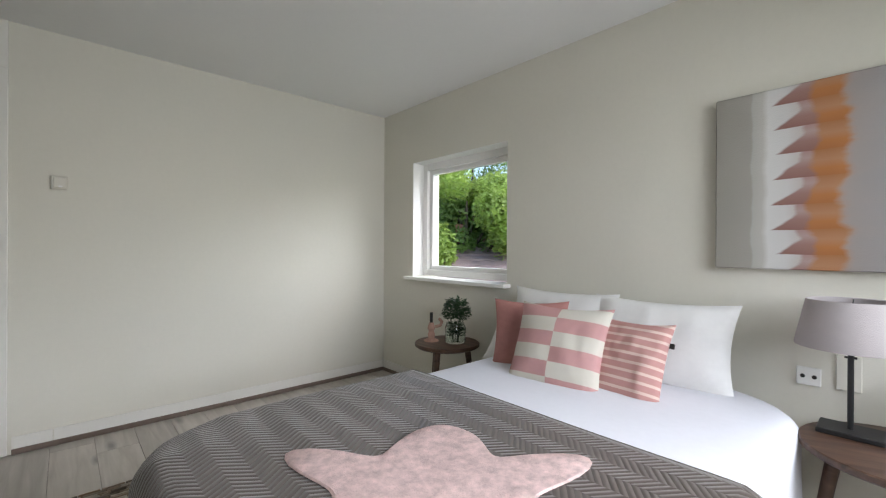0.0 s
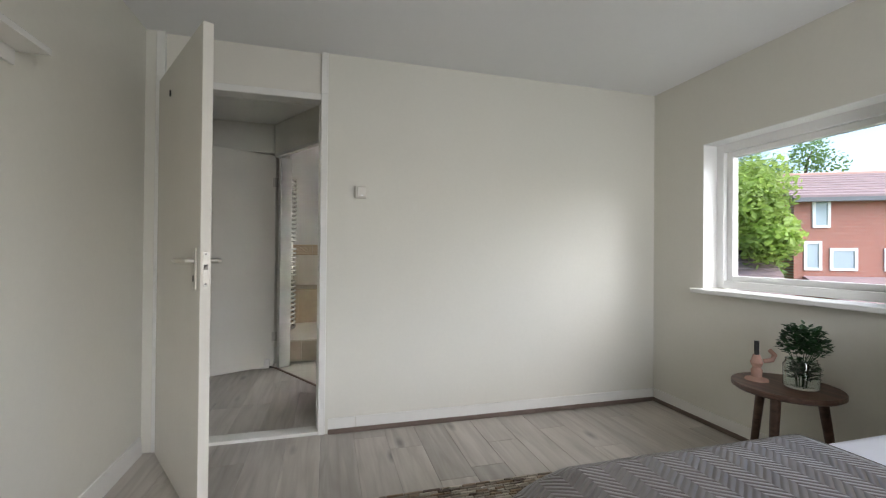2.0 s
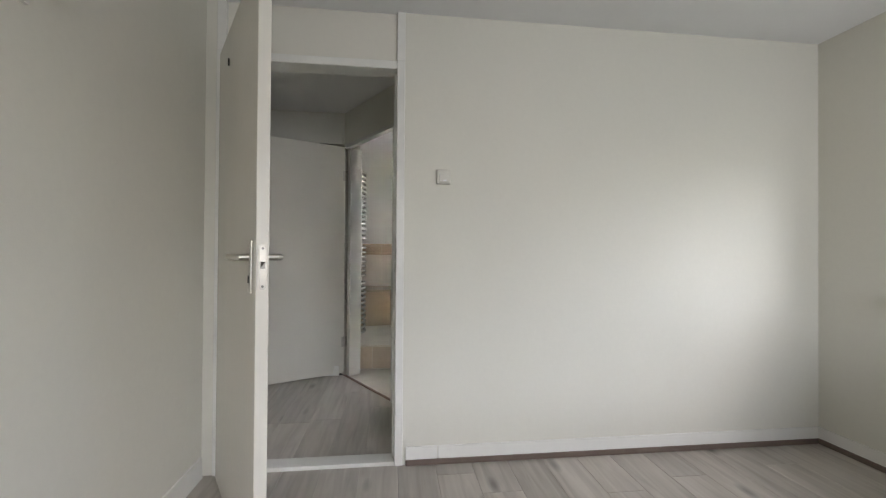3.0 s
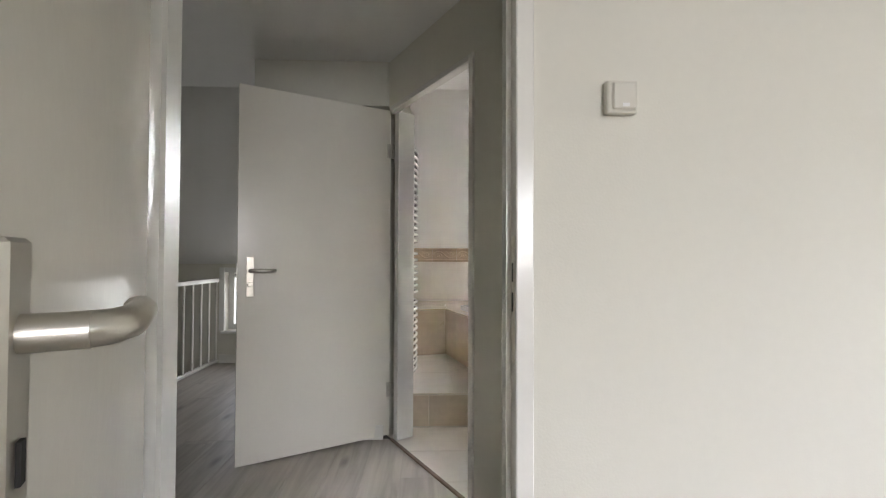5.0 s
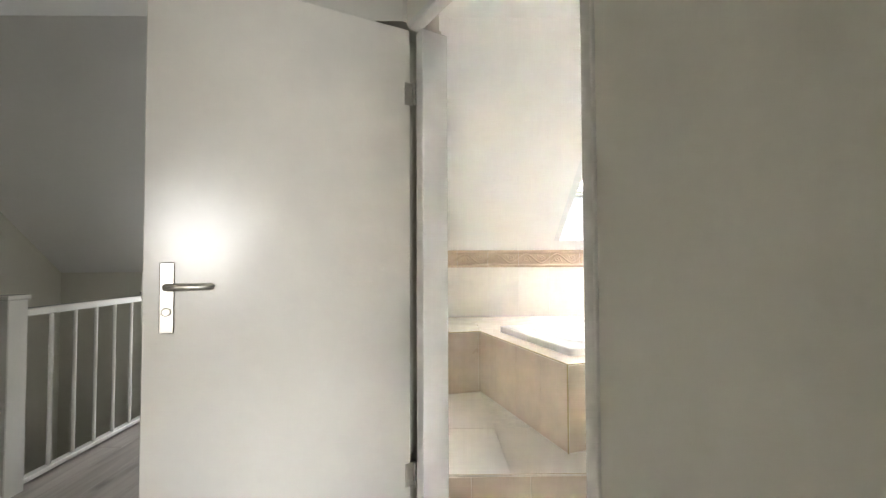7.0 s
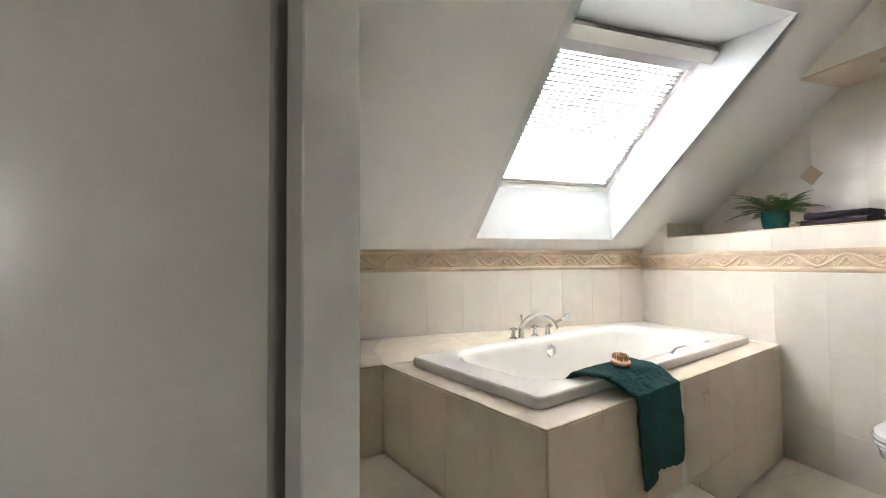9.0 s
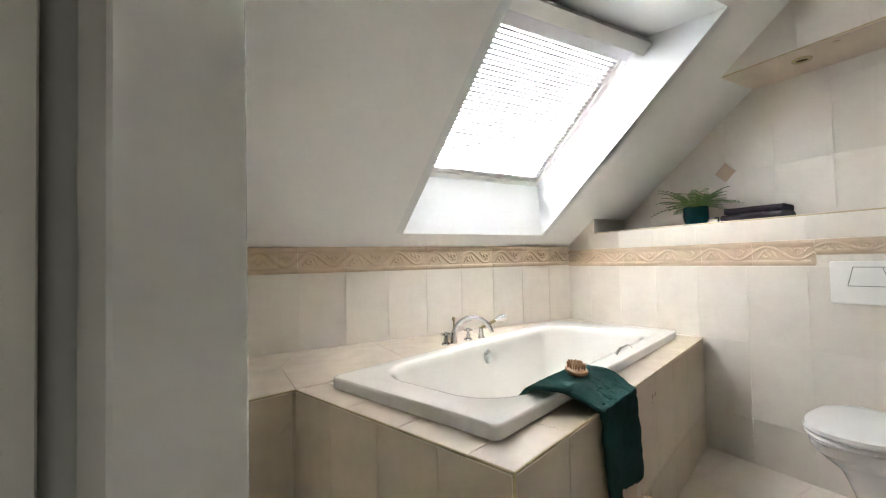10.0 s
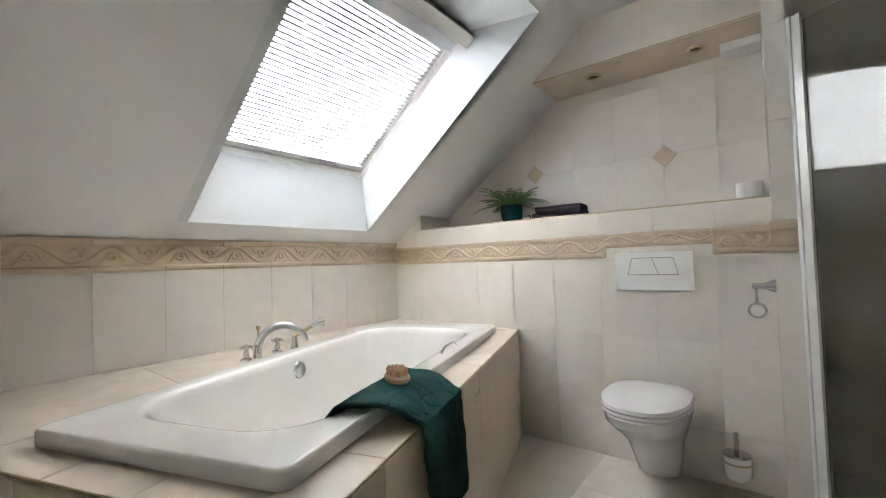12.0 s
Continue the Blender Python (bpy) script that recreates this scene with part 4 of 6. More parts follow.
_orange = canvas_ramp(_frac, 0.0, 1.0, [(0, (0.37, 0.14, 0.045)), (0.3, (0.42, 0.165, 0.05)), (0.6, (0.41, 0.21, 0.11)), (1, (0.36, 0.155, 0.06))])
_grey = canvas_ramp(_opos, -0.09, 0.06, [(0, (0.40, 0.26, 0.19)), (0.25, (0.33, 0.29, 0.275)), (1, (0.29, 0.28, 0.285))])
_c1 = canvas_mix(canvas_ramp(_pos, -0.215, -0.2, [(0, BLACK), (1, WHITE)]), _ground, _rust)
_c2 = canvas_mix(canvas_ramp(_opos, -0.178, -0.158, [(0, BLACK), (1, WHITE)]), _c1, _orange)
_c3 = canvas_mix(canvas_ramp(_opos, -0.088, -0.066, [(0, BLACK), (1, WHITE)]), _c2, _grey)
_l.new(_c3, bsdf(M_CANVAS).inputs["Base Color"])
b = B()
box(b, -0.04, -0.006, -0.5, 0.5, -0.375, 0.375, 0.004)
part("canvas", b, M_CANVAS, pt)
M_PINE = wood_mat("stretcher_pine", (0.35, 0.25, 0.15), (0.5, 0.38, 0.24), 0.6)
for y0, y1, z0, z1 in ((-0.49, -0.45, -0.365, 0.365), (0.45, 0.49, -0.365, 0.365), (-0.449, 0.449, 0.325, 0.365), (-0.449, 0.449, -0.365, -0.325)):
    b = B()
    box(b, -0.0055, 0.0, y0, y1, z0, z1)
    part("stretcher_bar", b, M_PINE, pt)

# floor rug
rug = thing("floor_rug", pose(-2.05, -1.2, 0.0), "mottled beige and brown woven rug on the laminate", "rug")
M_RUG = mat("woven_leather_strips", (0.40, 0.34, 0.27), 0.9, vary=0.55, scale=45, fine=90, grain=1.0, grain_scale=120, spec=0.15)
b = B()
random.seed(11)
for j in range(44):
    y0 = -0.42 + j * 0.0195
    x = -0.85 + random.uniform(-0.012, 0.012)
    while x < 0.85:
        ln = random.uniform(0.03, 0.09)
        hexa(b, [(x, y0, 0), (min(x + ln, 0.86), y0, 0), (min(x + ln, 0.86), y0 + 0.018, 0), (x, y0 + 0.018, 0),
                 (x + 0.003, y0 + 0.002, 0.012 + random.uniform(0, 0.007)), (min(x + ln, 0.86) - 0.003, y0 + 0.002, 0.012 + random.uniform(0, 0.007)), (min(x + ln, 0.86) - 0.003, y0 + 0.016, 0.012), (x + 0.003, y0 + 0.016, 0.012)])
        x += ln + 0.001
rw = part("weave", b, M_RUG, rug)
rw["kind"] = "stuff"
_n, _l = M_RUG.node_tree.nodes, M_RUG.node_tree.links
_g = _n.new("ShaderNodeNewGeometry")
_r = _n.new("ShaderNodeValToRGB")
_r.color_ramp.elements[0].color, _r.color_ramp.elements[1].color = (0.13, 0.1, 0.08, 1), (0.6, 0.55, 0.47, 1)
for ps, c in ((0.3, (0.42, 0.36, 0.29)), (0.55, (0.30, 0.21, 0.14)), (0.75, (0.55, 0.49, 0.4))):
    e_ = _r.color_ramp.elements.new(ps)
    e_.color = (*c, 1)
_l.new(_g.outputs["Random Per Island"], _r.inputs[0])
_l.new(_r.outputs[0], bsdf(M_RUG).inputs["Base Color"])

shf = thing("wall_shelf", pose(-3.43, -1.6, 1.77), "narrow white shelf board on the side wall", "shelf")
b = B()
box(b, 0.0, 0.1, -0.6, 0.6, 0.0, 0.022, 0.002)
part("board", b, M_TRIM, shf)
b = B()
box(b, 0.0, 0.012, -0.58, 0.58, -0.05, -0.001)
part("rail", b, M_TRIM, shf)

# ---- landing things ----
w3 = thing("window_3", pose(0, 0, 0), "low white framed landing window", "window", kind="structure")
b = B()
for x0, x1, z0, z1 in ((LX0, LX0 + 0.06, LZ0, LZ1), (LX1 - 0.06, LX1, LZ0, LZ1), (LX0 + 0.06, LX1 - 0.06, LZ0, LZ0 + 0.06), (LX0 + 0.06, LX1 - 0.06, LZ1 - 0.06, LZ1)):
    box(b, x0, x1, 3.6, 3.66, z0, z1, 0.003)
part("window_frame", b, M_WHITE, w3)
b = B()
box(b, LX0 + 0.05, LX1 - 0.05, 3.628, 3.632, LZ0 + 0.05, LZ1 - 0.05)
p3 = part("pane", b, M_GLASS, w3)
p3.visible_shadow = False
b = B()
box(b, LX0 - 0.03, LX1 + 0.03, 3.49, 3.599, LZ0 - 0.03, LZ0 - 0.002, 0.003)
part("window_sill", b, M_WHITE, w3)
b = B()
for x0, x1, z0, z1 in ((LX0 - 0.055, LX0 - 0.001, LZ0, LZ1 + 0.05), (LX1 + 0.001, LX1 + 0.055, LZ0, LZ1 + 0.05), (LX0, LX1, LZ1 + 0.001, LZ1 + 0.05)):
    box(b, x0, x1, 3.505, 3.52, z0, z1, 0.002)
part("architrave", b, M_WHITE, w3)

rail = thing("balustrade", pose(-4.93, 0, 0), "white painted balustrade with round bars and a square newel", "balustrade")
b = B()
box(b, -0.05, 0.05, 2.045, 2.145, -0.25, 0.945, 0.004)
newel = part("newel_post", b, M_TRIM, rail)
b = B()
box(b, -0.058, 0.058, 2.037, 2.153, 0.946, 0.968, 0.005, 2)
part("cap", b, M_TRIM, newel)
b = B()
box(b, -0.026, 0.026, 2.146, 3.515, 0.853, 0.895, 0.008, 2)
part("handrail", b, M_TRIM, rail)
b = B()
box(b, -0.022, 0.022, 2.146, 3.515, 0.014, 0.04, 0.004)
part("base_rail", b, M_TRIM, rail)
for k in range(9):
    y = 2.326 + 0.147 * k
    b = B()
    sweep(b, [(0, y, 0.04), (0, y, 0.853)], 0.011, 12)
    part("baluster", b, M_TRIM, rail, smooth=True)

stair = thing("staircase", pose(-5.45, 2.0, 0), "white painted stair flight going down from the landing", "staircase")
for k in range(9):
    z = -0.19 * (k + 1)
    y = -0.1 - 0.2 * k
    b = B()
    box(b, -0.49, 0.45, y - 0.22, y + 0.02, z - 0.035, z, 0.006)
    part("tread", b, M_LAMINATE, stair)
    b = B()
    box(b, -0.49, 0.45, y, y + 0.018, z, z + 0.155)
    part("riser", b, M_TRIM, stair)
b = B()
slab(b, -0.496, -0.47, [(0.4, 0.06), (0.4, -0.3), (-1.9, -2.2), (-1.9, -1.85)])
part("stringer", b, M_TRIM, stair)
baseboard("baseboard_landing", [((-4.9, 3.519), (-3.79, 3.519), (0, -1)), ((-3.781, 1.64), (-3.781, 3.5), (-1, 0)), ((-3.78, 1.639), (-2.97, 1.639), (0, -1))])

# ---- bathroom things ----
sl = thing("skylight", pose(0, 0, 0), "white framed roof window with a closed pleated blind", "skylight", kind="structure")
nrm = Vector((0, SLOPE, 1)).normalized()


def sk_pt(x, f, up):
    """A point of the roof window: f from its lower edge (0) to its upper edge (1), up along its normal."""
    y = WB + (WT - WB) * f
    return Vector((x, y, roof(y, WUP))) + nrm * up


def sk_box(bm, x0, x1, f0, f1, u0, u1):
    hexa(bm, [sk_pt(x0, f0, u0), sk_pt(x1, f0, u0), sk_pt(x1, f1, u0), sk_pt(x0, f1, u0), sk_pt(x0, f0, u1), sk_pt(x1, f0, u1), sk_pt(x1, f1, u1), sk_pt(x0, f1, u1)])


b = B()
sk_box(b, qx0, qx0 + 0.035, 0.0, 1.0, 0.002, 0.07)
sk_box(b, qx1 - 0.035, qx1, 0.0, 1.0, 0.002, 0.07)
sk_box(b, qx0 + 0.035, qx1 - 0.035, 0.0, 0.035, 0.002, 0.07)
sk_box(b, qx0 + 0.035, qx1 - 0.035, 0.93, 1.0, 0.002, 0.07)
part("window_frame", b, M_WHITE, sl)
b = B()
sk_box(b, qx0 + 0.036, qx0 + 0.075, 0.036, 0.929, 0.02, 0.06)
sk_box(b, qx1 - 0.075, qx1 - 0.036, 0.036, 0.929, 0.02, 0.06)
sk_box(b, qx0 + 0.076, qx1 - 0.076, 0.036, 0.07, 0.02, 0.06)
sk_box(b, qx0 + 0.076, qx1 - 0.076, 0.86, 0.929, 0.02, 0.06)
part("sash", b, M_WHITE, sl)
b = B()
sk_box(b, qx0 + 0.002, qx1 - 0.002, 0.945, 1.01, -0.075, 0.0)
part("blind_cassette", b, M_WHITE, sl)
b = B()
sk_box(b, qx0 + 0.04, qx1 - 0.04, 0.885, 0.94, -0.03, 0.015)
part("blind_top_rail", b, mat("aluminium", (0.6, 0.6, 0.63), 0.35, 0.8), sl)
b = B()
sk_box(b, qx0 + 0.06, qx1 - 0.06, 0.058, 0.075, 0.0, 0.02)
part("blind_bottom_rail", b, M_WHITE, sl)
b = B()
sk_box(b, qx0 + 0.07, qx1 - 0.07, 0.06, 0.93, 0.066, 0.07)
gp = part("pane", b, M_GLASS, sl)
gp.visible_shadow = False
NS = 34
# added grey strips: the shaded lines of the pleats put into colour
M_PLEAT_SHADOW = mat("pleat_shadow_grey", (0.58, 0.59, 0.61), 0.9, vary=0.03)
for k in range(NS):
    f = 0.078 + (0.885 - 0.078) * (k + 0.5) / NS
    h = 0.5 * (0.885 - 0.078) / NS
    b = B()
    pts = [sk_pt(qx0 + 0.05, f - h, 0.026), sk_pt(qx0 + 0.05, f, 0.016), sk_pt(qx0 + 0.05, f + h, 0.026)]
    pts2 = [Vector((qx1 - 0.05, p.y, p.z)) for p in pts]
    v = [b.verts.new(p) for p in pts + pts2]
    b.faces.new((v[0], v[1], v[4], v[3]))
    b.faces.new((v[1], v[2], v[5], v[4]))
    pleat = part("pleat", b, M_BLIND, sl)
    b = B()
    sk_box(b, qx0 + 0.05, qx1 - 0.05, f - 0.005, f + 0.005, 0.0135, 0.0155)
    part("crease", b, M_PLEAT_SHADOW, pleat)

# tiled bath surround, turned against the walls
DA = 18.4
DU, DV = Vector((math.cos(radians(DA)), math.sin(radians(DA)))), Vector((-math.sin(radians(DA)), math.cos(radians(DA))))
DF = Vector((-2.216, 1.991))


def uv(u, v):
    q = DF + DU * u + DV * v
    return (q.x, q.y)


DL = 0.994                                    # length of the short tiled end
u_r = (BX - DF.x) / DU.x
deck_pts = [uv(0, 0), uv(u_r, 0), (BX, BY), (-2.92, BY), (-2.92, 2.842), uv(0, DL)]
b = B()
inner = [uv(0.14, 0.15), uv(1.91, 0.15), uv(1.91, 0.87), uv(0.14, 0.87)]
lo = [b.verts.new((*p, -0.01)) for p in deck_pts]
hi = [b.verts.new((*p, 0.6375)) for p in deck_pts]
for i in range(6):
    b.faces.new((lo[i], lo[(i + 1) % 6], hi[(i + 1) % 6], hi[i]))
ih = [b.verts.new((*p, 0.6375)) for p in inner]
il = [b.verts.new((*p, 0.2)) for p in inner]
for i in range(4):
    b.faces.new((ih[i], ih[(i + 1) % 4], il[(i + 1) % 4], il[i]))
b.faces.new((hi[0], hi[1], ih[1], ih[0]))
b.faces.new((hi[1], hi[2], ih[2], ih[1]))
b.faces.new((hi[2], hi[3], ih[3], ih[2]))
b.faces.new((hi[3], hi[4], hi[5], ih[3]))
b.faces.new((hi[5], hi[0], ih[0], ih[3]))
bmesh.ops.recalc_face_normals(b, faces=b.faces)
deck = tagged(part("bath_surround", b, M_GROUT), "sand tiled surround with brass edge trim round the bathtub", "bath surround")

b = B()
e = 0.006
ring = [Vector((*uv(0, DL), 0.636)), Vector((*uv(0, 0), 0.636)), Vector((*uv(u_r, 0), 0.636))]
sweep(b, [(-2.915, 2.843, 0.636), ring[0]], 0.004, 8)
sweep(b, [ring[0], ring[1]], 0.004, 8)
sweep(b, [ring[1], ring[2]], 0.004, 8)
sweep(b, [(ring[1].x, ring[1].y, 0.22), ring[1]], 0.004, 8)
part("edge_trim", b, M_BRASS, deck)

step = thing("tiled_step", pose(0, 0, 0), "low sand tiled step in front of the bath surround", "step")
sp = [(-2.92, 1.812), (-1.38, 1.812), (-1.38, uv(0.85, 0)[1] + 0.002), uv(0, -0.001), uv(-0.002, DL), (-2.92, 2.84)]
b = B()
prism(b, sp, -0.01, 0.2175)
sb = part("step_core", b, M_GROUT, step)
b = B()
sweep(b, [(-2.915, 1.812, 0.216), (-1.38, 1.812, 0.216), (-1.38, 2.26, 0.216)], 0.005, 8)
part("edge_trim", b, M_BRASS, step)

# bathtub
tub = thing("bathtub", pose(DF.x, DF.y, 0, 0, 0, DA), "white acrylic bathtub with a wide flat rim set into tiles", "bathtub")
b = B()
U0, U1, V0, V1 = 0.10, 1.95, 0.115, 0.905
loops = [rounded_rect(U0 + e, U1 - e, V0 + e, V1 - e, 0.03, z, 10) for e, z in ((0.0, 0.641), (0.0, 0.644), (0.0, 0.672), (0.0, 0.6745), (0.0018, 0.6795), (0.0055, 0.6825), (0.0095, 0.683), (0.0125, 0.683))]
loops += [rounded_rect(U0 + 0.05, U1 - 0.05, V0 + 0.05, V1 - 0.04, 0.06, 0.683, 10)]
loops += [rounded_rect(0.222, 1.773, 0.185, 0.845, 0.206, 0.6828, 10)]
for (a0, a1, c0, c1, r, z) in ((0.235, 1.76, 0.195, 0.835, 0.2, 0.6805), (0.25, 1.75, 0.206, 0.826, 0.195, 0.671), (0.262, 1.742, 0.214, 0.82, 0.19, 0.65), (0.33, 1.70, 0.24, 0.795, 0.18, 0.50), (0.42, 1.64, 0.262, 0.772, 0.17, 0.36), (0.48, 1.60, 0.29, 0.745, 0.16, 0.31), (0.56, 1.54, 0.33, 0.70, 0.14, 0.292)):
    loops.append(rounded_rect(a0, a1, c0, c1, r, z, 10))


def waist(p):
    """The far inner wall swells inward beside the mixer."""
    x, y, z = p
    if y > 0.7 and z < 0.6829 and U0 + 0.06 < x < U1 - 0.06:
        y -= 0.055 * math.exp(-((x - 1.36) / 0.16) ** 2) if 0.2 < x else 0
    return (x, y, z)


loops = [lp if i < 10 else [waist(p) for p in lp] for i, lp in enumerate(loops)]
loft(b, loops, False, True)
shell = part("tub_shell", b, M_ENAMEL, tub, smooth=True)
shell.data.polygons.foreach_set("use_smooth", [True] * len(shell.data.polygons))
b = B()
lathe(b, [(0, 0.012), (0.018, 0.014), (0.034, 0.008), (0.038, 0.0), (0, 0)], 24)
bmesh.ops.rotate(b, verts=b.verts, cent=(0, 0, 0), matrix=Matrix.Rotation(radians(84), 3, 'X'))
bmesh.ops.translate(b, verts=b.verts, vec=(0.995, 0.800, 0.61))
part("overflow_cap", b, M_CHROME, tub, smooth=True)
b = B()
sweep(b, [(1.10, 0.165, 0.682), (1.15, 0.165, 0.702), (1.25, 0.165, 0.702), (1.30, 0.165, 0.682)], 0.006, 8)
part("grab_rail", b, M_CHROME, tub, smooth=True)

mx = thing("bath_mixer", pose(0, 0, 0.64), "chrome bath mixer with cross knobs and a hand shower", "faucet")


def cross_knob(x, y):
    b = B()
    lathe(b, [(0, 0), (0.026, 0), (0.024, 0.008), (0.014, 0.014), (0.012, 0.045), (0.016, 0.05), (0.016, 0.066), (0.008, 0.072), (0, 0.072)], 18, (x, y, 0))
    k = part("knob_base", b, M_CHROME, mx, smooth=True)
    b = B()
    sweep(b, [(x - 0.03, y - 0.012, 0.058), (x + 0.03, y + 0.012, 0.058)], 0.006, 8)
    sweep(b, [(x + 0.012, y - 0.03, 0.058), (x - 0.012, y + 0.03, 0.058)], 0.006, 8)
    part("cross_handle", b, M_CHROME, k, smooth=True)


cross_knob(-1.625, 3.34)
cross_knob(-1.44, 3.39)
b = B()
arc = [(-1.565 + 0.10 * (1 - math.cos(a)), 3.35 - 0.055 * (1 - math.cos(a)), 0.03 + 0.115 * math.sin(a)) for a in [math.pi * k / 12 for k in range(12)]]
sweep(b, [(-1.565, 3.35, 0)] + arc, [0.022] + [0.02 - 0.0005 * k for k in range(12)], 14)
part("spout", b, M_CHROME, mx, smooth=True)
b = B()
lathe(b, [(0, 0), (0.016, 0), (0.01, 0.01), (0.006, 0.1), (0.006, 0.12), (0.012, 0.128), (0.01, 0.142), (0, 0.144)], 14, (-1.52, 3.42, 0))
part("diverter", b, M_BRASS, mx, smooth=True)
b = B()
lathe(b, [(0, 0), (0.024, 0), (0.018, 0.012), (0.014, 0.06), (0, 0.062)], 16, (-1.335, 3.40, 0))
part("shower_holder", b, M_CHROME, mx, smooth=True)
b = B()
sweep(b, [(-1.345, 3.40, 0.06), (-1.25, 3.365, 0.105)], [0.009, 0.011], 12)
part("shower_handle", b, M_BRASS, mx, smooth=True)
b = B()
sweep(b, [(-1.25, 3.365, 0.105), (-1.215, 3.352, 0.12), (-1.19, 3.343, 0.122)], [0.012, 0.018, 0.026], 14)
part("shower_head", b, M_CHROME, mx, smooth=True)

# towel over the rim
tw = thing("bath_towel", pose(DF.x, DF.y, 0, 0, 0, DA), "dark green towel hanging over the bathtub rim", "towel")
b = B()


def towel_fn(a, t):
    s = t * 0.63
    if s < 0.09:
        v, z = 0.215 - s * 0.55, 0.651 + min(s, 0.06) * 0.72
    elif s < 0.17:
        v, z = 0.165 - (s - 0.09), 0.6945
    elif s < 0.28:
        k = (s - 0.17) / 0.11
        v, z = 0.085 - k * 0.075, 0.6945 - 0.040 * k ** 1.4
    elif s < 0.31:
        k = (s - 0.28) / 0.03
        v, z = 0.010 - 0.026 * k, 0.6545 - 0.014 * k
    else:
        v, z = -0.016, 0.6405 - (s - 0.31)
    g = min(1.0, s / 0.31)
    u0 = 0.36 + (0.455 - 0.36) * g - 0.02 * max(0, s - 0.31)
    u1 = 0.76 + (0.755 - 0.76) * g + 0.02 * max(0, s - 0.31)
    u = u0 + (u1 - u0) * a
    hang = max(0.0, s - 0.3)
    v -= hang * (0.09 * (0.5 + 0.5 * math.sin(a * 9.5 + 0.6)) + 0.01)
    z += (0.06 * hang * math.sin(a * 5 + 1)) + (0.30 * a * hang)
    w = 0.006 * noise.noise(Vector((a * 4, t * 7, 2))) + 0.0035 * noise.noise(Vector((a * 13, t * 17, 6))) + 0.002 * noise.noise(Vector((a * 40, t * 60, 9)))
    return Vector((u, v - w, z + w + 0.003))


grid_sheet(b, 70, 120, towel_fn)
tc = part("terry_cloth", b, M_TOWEL, tw, smooth=True)
thicken(tc, 0.015, 1.0)
br = thing("bath_brush", Matrix.Translation((*uv(0.585, 0.115), 0.717)) @ pose(0, 0, 0, 0, 0, 62), "wooden oval brush with pale bristle pins", "brush")
b = B()
lathe(b, [(0, 0), (0.05, 0.002), (0.062, 0.01), (0.06, 0.018), (0.045, 0.023), (0, 0.024)], 28, squash=0.58)
part("brush_body", b, M_BROWNW, br, smooth=True)
for k in range(34):
    r, a = 0.047 * math.sqrt((k + 0.5) / 34), k * 2.399
    b = B()
    x, y = r * math.cos(a), 0.58 * r * math.sin(a)
    sweep(b, [(x, y, 0.022), (x * 1.1, y * 1.1, 0.042)], [0.0022, 0.003], 6)
    part("pin", b, M_BROWNW, br)

# toilet
TY = 1.862
wc = thing("toilet", pose(BX, TY, 0), "white ceramic wall-hung toilet with a closed lid", "toilet")


def egg(x_back, x_front, half, z, n=40):
    out = []
    cx, rx = (x_back + x_front) / 2, (x_back - x_front) / 2
    for k in range(n):
        a = 2 * math.pi * k / n
        c, s = math.cos(a), math.sin(a)
        x = cx + rx * math.copysign(abs(c) ** (0.6 if c > 0 else 1.0), c)
        out.append((x, half * math.copysign(abs(s) ** 0.8, s) * (1 - 0.08 * (1 - c) * 0.5), z))
    return out


b = B()
loft(b, [egg(-0.02, -0.09, 0.05, 0.015), egg(-0.004, -0.16, 0.095, 0.035), egg(-0.002, -0.22, 0.115, 0.13), egg(-0.002, -0.30, 0.13, 0.22), egg(-0.002, -0.43, 0.16, 0.30), egg(-0.002, -0.515, 0.178, 0.355), egg(-0.002, -0.525, 0.182, 0.392), egg(-0.01, -0.515, 0.175, 0.40)], True, True)
part("bowl", b, M_CERAMIC, wc, smooth=True)
b = B()
loft(b, [egg(-0.06, -0.53, 0.183, 0.403), egg(-0.055, -0.535, 0.187, 0.41), egg(-0.06, -0.53, 0.184, 0.418)], True, True)
part("seat", b, M_CERAMIC, wc, smooth=True)
b = B()
loft(b, [egg(-0.055, -0.532, 0.185, 0.421), egg(-0.05, -0.538, 0.189, 0.43), egg(-0.055, -0.53, 0.184, 0.443), egg(-0.1, -0.47, 0.14, 0.449)], True, True)
part("lid", b, M_CERAMIC, wc, smooth=True)
for y in (-0.08, 0.08):
    b = B()
    sweep(b, [(-0.045, y, 0.40), (-0.045, y, 0.437)], 0.014, 12)
    part("hinge", b, M_CERAMIC, wc)

fp = thing("flush_plate", pose(BX, TY, 0.985), "white plastic dual flush plate on the tiles", "flush plate")
b = B()
box(b, -0.018, 0.0, -0.178, 0.178, -0.097, 0.097, 0.006, 2)
pb = part("plate", b, M_WHITE, fp)
M_LINE = mat("grey_joint", (0.22, 0.22, 0.22), 0.6)
b = B()
o = [(-0.095, 0.07), (0.095, 0.07), (0.115, -0.015), (-0.115, -0.015)]
for (y0, z0), (y1, z1) in zip(o, o[1:] + o[:1]):
    sweep(b, [(-0.0185, y0, z0), (-0.0185, y1, z1)], 0.0016, 6)
sweep(b, [(-0.0185, 0.0, 0.07), (-0.0185, -0.012, 0.03), (-0.0185, -0.03, -0.015)], 0.0016, 6)
part("button_joint", b, M_LINE, pb)

